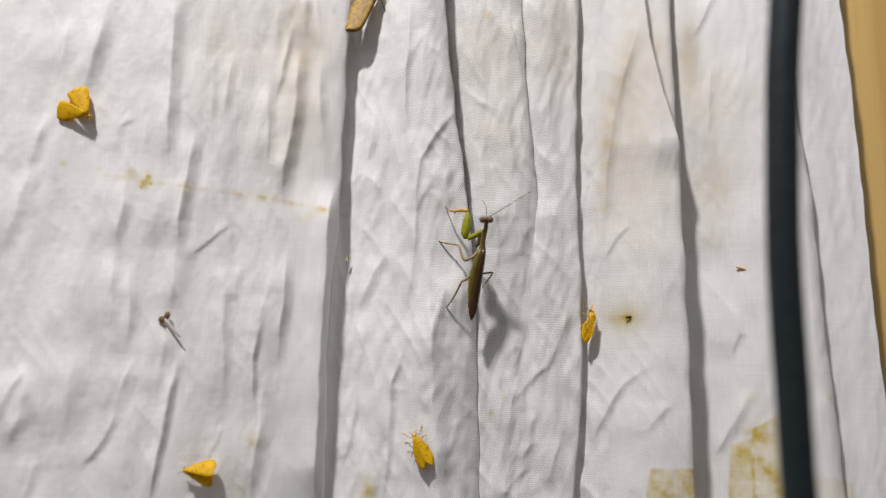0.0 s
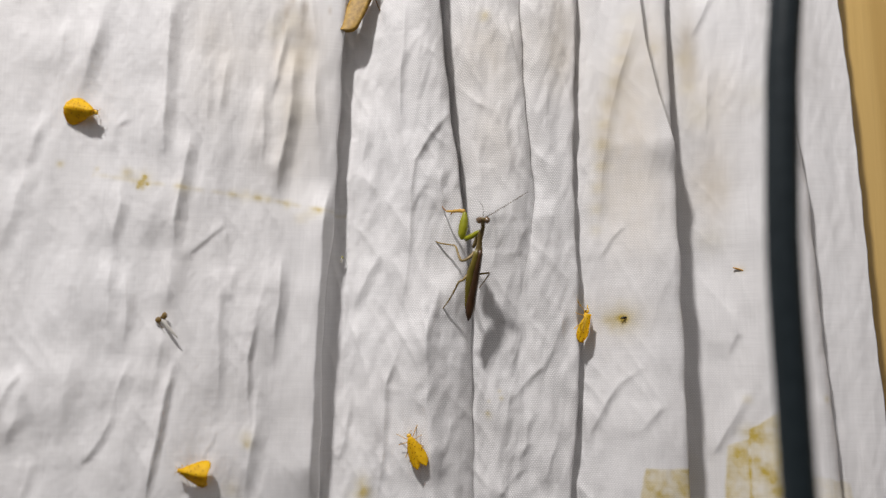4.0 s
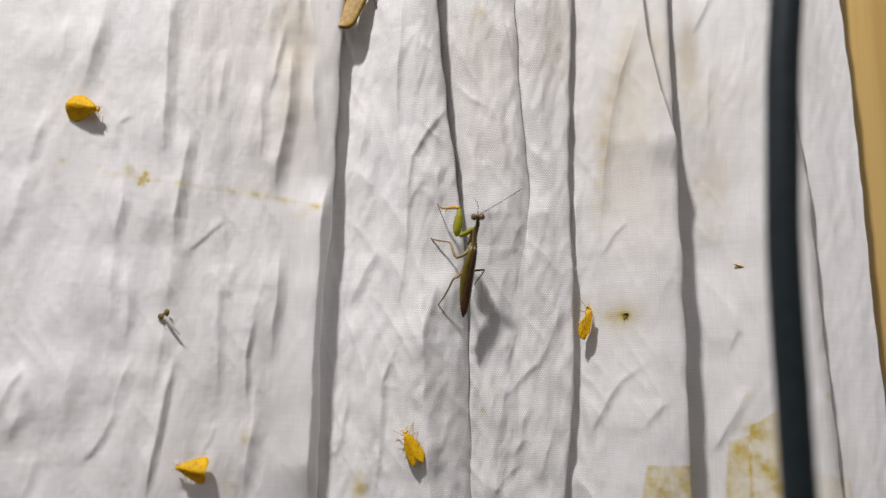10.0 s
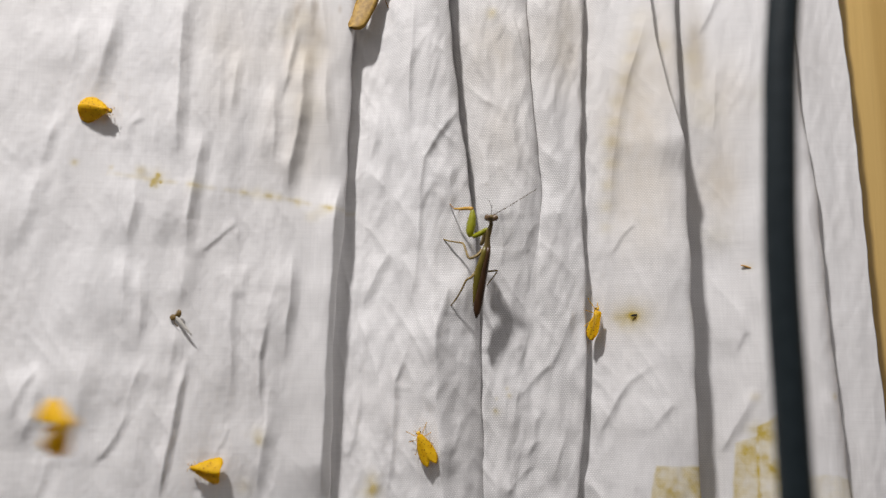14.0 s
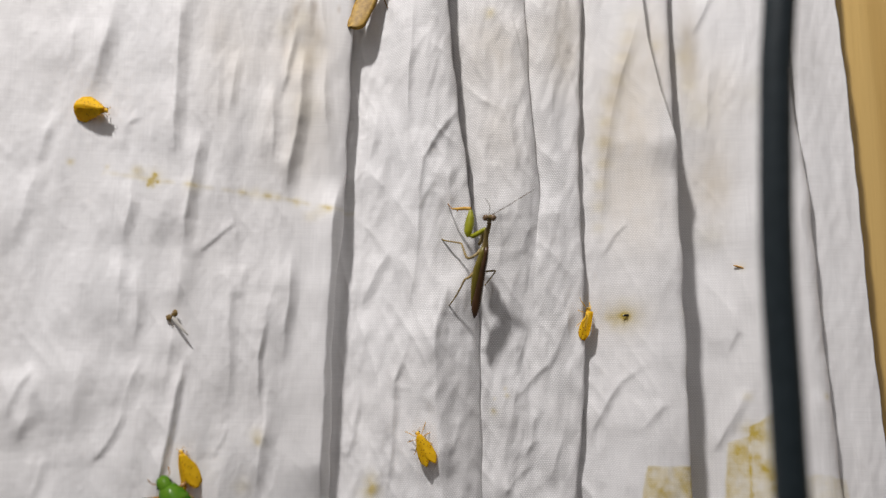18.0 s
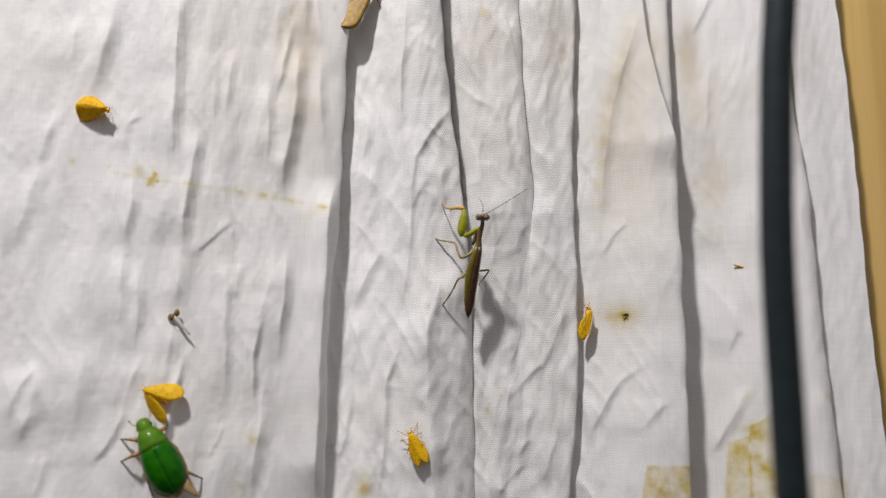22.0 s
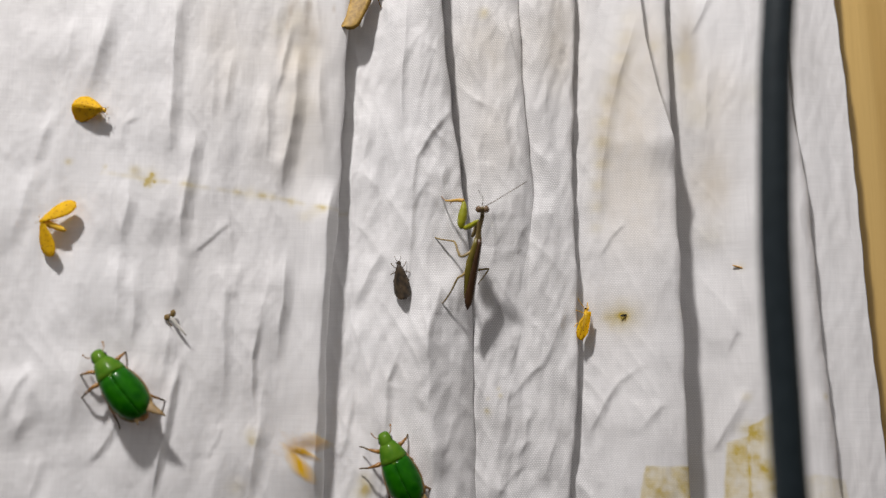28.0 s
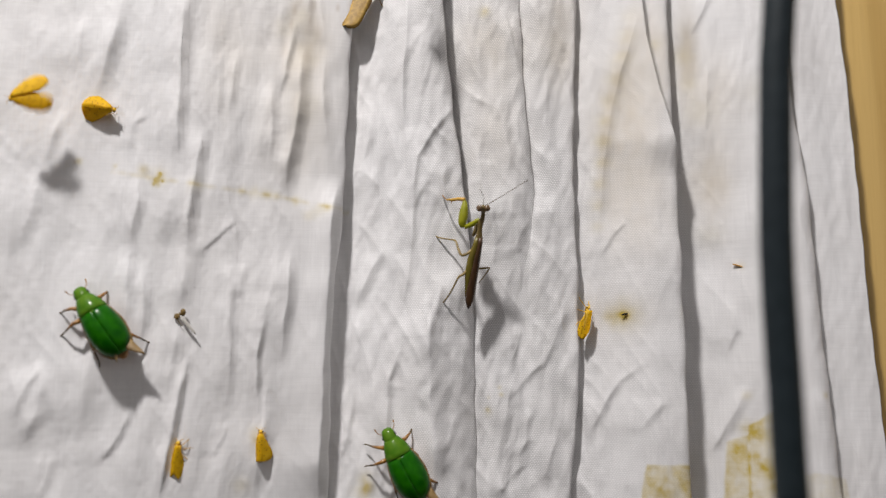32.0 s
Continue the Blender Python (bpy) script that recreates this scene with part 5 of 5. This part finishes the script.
MOTH_D2 = [  # seconds, x, z (millimetres about the middle), height off the cloth, heading
    (24.8, 0.6, -65.6, 2, -5), (24.9, 3.0, -57.0, 8, 20), (25, 9.0, -55.9, 10, 60), (25.1, 16.0, -60.3, 10, 120), (25.2, 13.8, -65.9, 12, 180), (25.3, 10.8, -79.3, 12, 190), 
    (25.4, 7.9, -94.7, 10, 190), (25.7, -3.1, -118.5, 0, 200), (27.5, -15.9, -117.7, 0, 270), (27.7, -21.0, -101.3, 8, 300), (27.9, -30.1, -78.1, 12, 310), (28, -43.6, -67.1, 14, 290), 
    (28.1, -61.9, -54.6, 14, 300), (28.2, -67.2, -47.1, 12, 330), (28.3, -60.9, -44.9, 18, 390), (28.4, -58.4, -43.8, 16, 440), (28.5, -58.3, -45.7, 14, 480), (28.6, -59.5, -56.6, 12, 535), 
    (28.7, -63.1, -68.6, 10, 545), (28.8, -78.3, -76.6, 5, 600), (28.9, -80.3, -81.0, 1, 630), (29, -81.7, -82.5, 0, 660), (29.3, -80.7, -83.3, 0, 712), (29.5, -80.6, -82.2, 0, 725), 
    (30, -81.9, -80.2, 0, 725), (30.5, -82.5, -78.2, 0, 725), (31, -83.3, -75.4, 0, 725), (31.5, -84.0, -72.5, 0, 724), (32, -83.4, -68.7, 0, 725),
]
MOTH_M = [  # seconds, x, z (millimetres about the middle), height off the cloth, heading
    (0, -83.5, -101.6, 0, -5), (14, -83.2, -98.8, 0, -5), (16.5, -83.0, -85.3, 0, -5), (17, -83.3, -81.0, 0, -3), (17.2, -82.9, -78.1, 0, -2), (17.4, -81.9, -75.5, 0, 4), 
    (17.8, -81.3, -72.6, 0, -10), (18, -81.4, -71.0, 0, -15), (18.3, -82.7, -68.7, 0, -15), (18.6, -83.3, -66.4, 0, -12), (19, -85.3, -62.8, 0, -8), (19.4, -86.7, -59.9, 0, -10), 
    (19.8, -87.4, -57.4, 0, -12), (20.2, -87.1, -56.3, 0, -18), (20.4, -88.0, -55.3, 0, -25), (20.6, -88.5, -53.3, 0, -38), (20.8, -88.6, -52.7, 0, -48), (21.2, -89.5, -51.5, 0, -55), 
    (21.6, -90.8, -50.7, 0, -55), (22.1, -91.8, -50.2, 0, -58), (22.3, -92.2, -49.6, 0, -55), (22.5, -91.7, -38.7, 4, -40), (22.6, -92.7, -27.5, 7, -55), (22.7, -96.8, -22.7, 7, -75), 
    (22.8, -103.0, -17.8, 5, -95), (22.9, -104.0, -15.8, 5, -95), (23, -100.4, -16.3, 5, -90), (23.1, -98.5, -19.0, 7, -150), (23.2, -96.5, -25.5, 7, -170), (23.3, -90.8, -31.4, 6, -130), 
    (23.5, -84.1, -35.8, 4, -80), (23.7, -88.8, -39.5, 0, -35), (23.9, -89.0, -36.6, 0, -20), (24.1, -89.5, -35.2, 0, -20), (24.5, -91.0, -32.0, 0, -18), (24.9, -93.8, -29.4, 0, -24), 
    (25.3, -95.8, -23.4, 0, -20), (25.5, -97.2, -22.6, 0, -20), (26.3, -102.6, -15.8, 0, -25), (27, -114.1, -4.0, 0, -40), (27.5, -121.5, 3.5, 0.6, -70), (28, -124.8, 3.8, 0.6, -68), (28.5, -126.1, 9.1, 0.6, -45), (29, -127.1, 12.5, 0.6, -27), (29.5, -127.2, 17.6, 0.6, -9), (30, -126.3, 23.6, 0.6, -8),
    (30.5, -129.2, 29.6, 0.6, -40), (31, -132.8, 34.4, 0.6, -40), (31.4, -135.6, 38.4, 0.6, -35), (31.6, -135.5, 39.5, 1, -40), (31.8, -133.5, 41.0, 6, -70), (32, -131.0, 41.5, 12, -105),
]
MOTH_K = [  # seconds, x, z (millimetres about the middle), height off the cloth, heading
    (0, -12.8, -106.4, 0, 3), (22, -11.6, -103.7, 0, 3), (23.7, -12.2, -83.5, 0, 3), (23.9, -11.2, -80.2, 0, 3), (24.1, -11.1, -77.2, 0, 3), (24.3, -10.7, -72.9, 0, 2), 
    (24.5, -10.2, -69.1, 0, 0), (24.7, -10.8, -65.5, 0, 3), (24.9, -9.6, -60.3, 0, 4), (25.1, -8.7, -55.4, 0, 2), (25.3, -7.7, -49.8, 0, 3), (25.5, -7.8, -47.4, 0, 5), 
    (26.4, -10.6, -32.8, 0, 0), (27.5, -14.3, -17.7, 0, 0), (28, -13.2, -10.2, 0, -8), (28.3, -13.2, -7.4, 0, -25), (28.5, -13.2, -6.3, 0, -26), (28.8, -13.4, -2.2, 0, -20), 
    (29, -13.5, 0.6, 0, -11), (29.5, -16.5, 5.6, 0, -6), (30, -17.0, 14.3, 0, -18), (30.5, -20.2, 17.4, 0, -25), (30.7, -20.1, 18.0, 0, -25), (30.8, -20.5, 21.6, 3, -20), 
    (30.9, -21.5, 35.6, 12, -10), (31, -25.5, 48.8, 18, -20), (31.1, -32.6, 56.8, 25, 30), (31.2, -25.4, 66.9, 25, 30), (31.4, -15.9, 74.5, 30, 10), (31.6, -14.4, 108.3, 30, 0), 
    (32, -14.6, 114.3, 30, 0),
]
BEETLE_1 = [  # seconds, x, z (millimetres about the middle), height off the cloth, heading
    (0, -82.7, -113.4, 2.2, -24), (14, -82.3, -112.4, 2.2, -24), (16, -85.5, -100.6, 2.2, -21), (16.5, -86.3, -95.2, 2.2, -21), (17, -85.7, -93.1, 2.2, -23), (17.5, -82.8, -90.3, 2.2, -27), 
    (18, -80.0, -87.6, 2.2, -34), (18.6, -81.7, -86.0, 2.2, -33), (19, -82.1, -83.7, 2.2, -31), (19.4, -83.2, -81.3, 2.2, -29), (19.8, -83.8, -78.9, 2.2, -27), (20.2, -84.0, -77.0, 2.2, -29), 
    (20.6, -86.1, -75.4, 2.2, -31), (21.2, -86.1, -72.9, 2.2, -31), (21.6, -86.7, -72.1, 2.2, -29), (22.1, -87.8, -69.9, 2.2, -29), (22.5, -88.0, -67.4, 2.2, -27), (23, -86.2, -64.3, 2.2, -27), 
    (23.5, -85.7, -63.1, 2.2, -29), (24.1, -88.8, -61.4, 2.2, -27), (24.5, -88.5, -59.3, 2.2, -29), (25, -90.5, -56.3, 2.2, -31), (25.5, -91.7, -56.0, 2.2, -33), (26.4, -93.8, -52.8, 2.2, -37), 
    (27.5, -97.6, -49.4, 2.2, -39), (28, -99.6, -48.0, 2.2, -39), (28.5, -100.4, -44.9, 2.2, -37), (29, -101.8, -42.2, 2.2, -31), (29.5, -102.2, -41.0, 2.2, -21), (30, -101.9, -38.0, 2.2, -25), 
    (30.5, -103.9, -34.7, 2.2, -29), (31, -105.9, -33.9, 2.2, -37), (31.5, -105.2, -32.0, 2.2, -37), (32, -106.7, -28.9, 2.2, -37),
]
BEETLE_2 = [  # seconds, x, z (millimetres about the middle), height off the cloth, heading
    (0, -17.3, -117.4, 2.2, -26), (25, -16.0, -116.9, 2.2, -26), (26.5, -15.2, -91.9, 2.2, -26), (27.5, -13.3, -77.7, 2.2, -25), (28, -12.6, -75.8, 2.2, -25), (28.5, -12.4, -75.9, 2.2, -26), 
    (29, -11.2, -75.6, 2.2, -27), (29.5, -11.3, -75.6, 2.2, -28), (30, -11.6, -75.7, 2.2, -28), (30.5, -12.0, -75.4, 2.2, -28), (31, -12.5, -75.1, 2.2, -28), (31.5, -11.8, -74.7, 2.2, -28), 
    (32, -11.1, -74.6, 2.2, -28),
]


SLIDE = (0.23, 0.25, 0, 0, 0, 0, 0)  # how far the slanted panels draw back as they sway


def seat(x, z, lift, heading, tilt=0, roll=0):
    """A pose on the cloth: x, z in millimetres about the middle, lift in millimetres, heading clockwise from up."""
    px, pz = x * 0.001, 1.5 + z * 0.001
    y = cloth_y(px, pz) - lift * 0.001
    return Matrix.Translation((px, y, pz)) @ pose(0, 0, 0, 90) @ pose(0, 0, 0, 0, 0, -heading) @ pose(0, 0, 0, tilt, roll)


def sway(k, t):
    return float(np.interp(t, SWAY_TIMES, SWAY[k])) * 0.1


def resting(k, x, z, lift, heading, tilt=0, roll=0, turn=()):
    """Rows of a thing that rides on panel k; turn: (seconds, heading, step aside) where it turns."""
    rows = []
    for t in SWAY_TIMES:
        a, dx = heading, 0.0
        if turn:
            a, dx = (float(np.interp(t, [p[0] for p in turn], [p[i] for p in turn])) for i in (1, 2))
        m = seat(x, z, lift, a, tilt, roll)
        m.translation.x += (sway(k, t) + dx) * 0.001
        m.translation.y += SLIDE[k] * sway(k, t) * 0.001
        rows.append((t, m))
    return rows


def flight(rows, roll=0):
    out = []
    for t, x, z, lift, a in rows:
        m = seat(x, z, lift, a, 8 if lift > 6 else 0, roll)
        k = 0 if x < -72 else 1
        if x < -36:
            m.translation.y += SLIDE[k] * sway(k, t) * 0.001
        out.append((t, m))
    return out


def beat(wings, spans, calm, wide=(27, 4)):
    """Wing poses: calm holds (seconds, spread, roof); within spans of seconds the wings beat."""
    for s, w in zip((-1, 1), wings):
        rows = [(t, wing_pose(s, a, b)) for t, a, b in calm if not any(t0 < t < t1 for t0, t1 in spans)]
        for t0, t1 in spans:
            def held(t):
                return [float(np.interp(t, [c[0] for c in calm], [c[i] for c in calm])) for i in (1, 2)]
            rows += [(t0, wing_pose(s, *held(t0)))] if all(abs(t0 - q[0]) > 0.01 for q in rows) else []
            t, up = t0 + 0.1, True
            while t < t1 - 0.01:
                rows.append((round(t, 2), wing_pose(s, wide[0], wide[1] - 42 if up else wide[1] + 28)))
                t, up = t + 0.1, not up
            rows += [(t1, wing_pose(s, *held(t1)))] if all(abs(t1 - q[0]) > 0.01 for q in rows) else []
        walk(w, sorted(rows, key=lambda q: q[0]))


def motions():
    for n, ob in enumerate(panels[:23]):
        w = n / 22
        walk(ob, [(t, pose(((1 - w) * a + w * b) * 1e-4, ((1 - w) * SLIDE[0] * a + w * SLIDE[1] * b) * 1e-4, 0)) for t, a, b in zip(SWAY_TIMES, SWAY[0], SWAY[1])])
    for k, ob in enumerate(panels[23:28]):
        walk(ob, [(t, pose(d * 1e-4, 0, 0)) for t, d in zip(SWAY_TIMES, SWAY[k + 2])])
    walk(hose, [(0, pose(0, 0, 0)), (6, pose(0.00035, 0, 0)), (13, pose(-0.0001, 0, 0)), (19, pose(-0.0004, 0, 0)), (25, pose(-0.0004, 0, 0)), (32, pose(-0.00045, 0, 0))])
    walk(moth_a, resting(0, -118.7, 42.3, 0.2, 98, 0, 0, ((0, 127, 0), (0.5, 118, 1.0), (1.0, 114, 2.0), (1.5, 100, 2.6), (2, 98, 2.8))))
    for s, w in zip((-1, 1), wings_a):
        def at(spread, roof):
            return wing_pose(s, spread, roof)
        walk(w, [(0, at(13, 14)), (0.4, at(12, 16)), (1.0, at(8, 22)), (1.5, at(3, 32)), (32, at(2, 34))])
    walk(moth_b, flight(MOTH_B))
    beat(wings_b, ((13.2, 15.1), (26.6, 28.0)), ((0, 2, 46), (5.5, 2, 52), (6.1, 7, 34), (6.6, 7, 34), (7.2, 7, 32), (32, 8, 36)))
    walk(moth_c, [r for r in resting(1, -79.0, -73.6, 1.5, -80) if r[0] < 14.9] + flight(MOTH_C2))
    beat(wings_c, ((15.0, 15.9),), ((0, 2, 34), (16, 2, 34), (20, 0, 44), (32, 0, 44)))
    walk(moth_d, [r for r in resting(2, -8.3, -66.3, 0.8, -24, -9) if r[0] < 24.75] + flight(MOTH_D2))
    beat(wings_d, ((24.7, 25.7), (27.5, 29.0)), ((0, -2, 26), (26, -2, 26), (29, 1, 46), (32, 1, 46)))
    walk(moth_e, resting(5, 50.0, -24.6, 4.6, 8, 0, 56))
    walk(moth_m, flight(MOTH_M))
    beat(wings_m, ((22.2, 23.7), (31.6, 32.0)), ((0, 0, 60), (17.5, 0, 60), (18, 3, 48), (18.8, 3, 50), (19.1, 0, 60), (19.9, 2, 56), (20.6, 14, 30), (21.2, 14, 28), (22.3, 14, 28), (23.7, 6, 32), (24.5, 3, 32), (25.5, 4, 32), (27.5, 38, 18), (28.0, 40, 18), (28.5, 32, 20), (29, 18, 22), (29.5, 14, 20), (30, 14, 16), (30.5, 18, 20), (31, 20, 20), (31.5, 16, 20), (32, 4, 10)), (42, 16))
    walk(moth_f, resting(2, -26.6, 91.0, 2.4, 16))
    walk(moth_k, flight(MOTH_K))
    for s, w in zip((-1, 1), wings_k):
        def folded(roof, spread):
            return pose(s * 0.0001, 0.0022, 0.0029 + 0.0002 * s, 2, s * roof, s * spread)
        beats = [(30.8 + 0.035 * i, folded(-25 if i % 2 else 40, 22)) for i in range(22)]
        walk(w, [(0, folded(30, 0)), (30.7, folded(30, 0))] + beats + [(31.7, folded(30, 30)), (32, folded(30, 0))])
    walk(beetle_one, flight(BEETLE_1, 14))
    walk(beetle_two, flight(BEETLE_2))
    walk(fly, resting(0, -90.3, -25.7, 0.2, 0))
    walk(speck, resting(5, 64.2, -24.4, 0.0, 80))
    walk(twig, resting(6, 106.5, -7.2, 0.0, 0))
    walk(fleck, [r for r in resting(2, -34.0, -3.4, 0.0, 10) if r[0] < 6.1] + [(6.3, seat(-60, 30, 30, -30)), (6.5, seat(-190, 120, 40, -60)), (32, seat(-260, 160, 5, -60))])
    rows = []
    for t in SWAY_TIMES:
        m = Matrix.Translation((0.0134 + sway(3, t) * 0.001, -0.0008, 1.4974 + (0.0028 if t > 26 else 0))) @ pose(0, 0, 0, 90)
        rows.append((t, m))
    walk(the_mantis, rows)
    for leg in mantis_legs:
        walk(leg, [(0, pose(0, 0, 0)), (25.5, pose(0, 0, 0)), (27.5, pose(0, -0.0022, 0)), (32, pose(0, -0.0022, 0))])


motions()
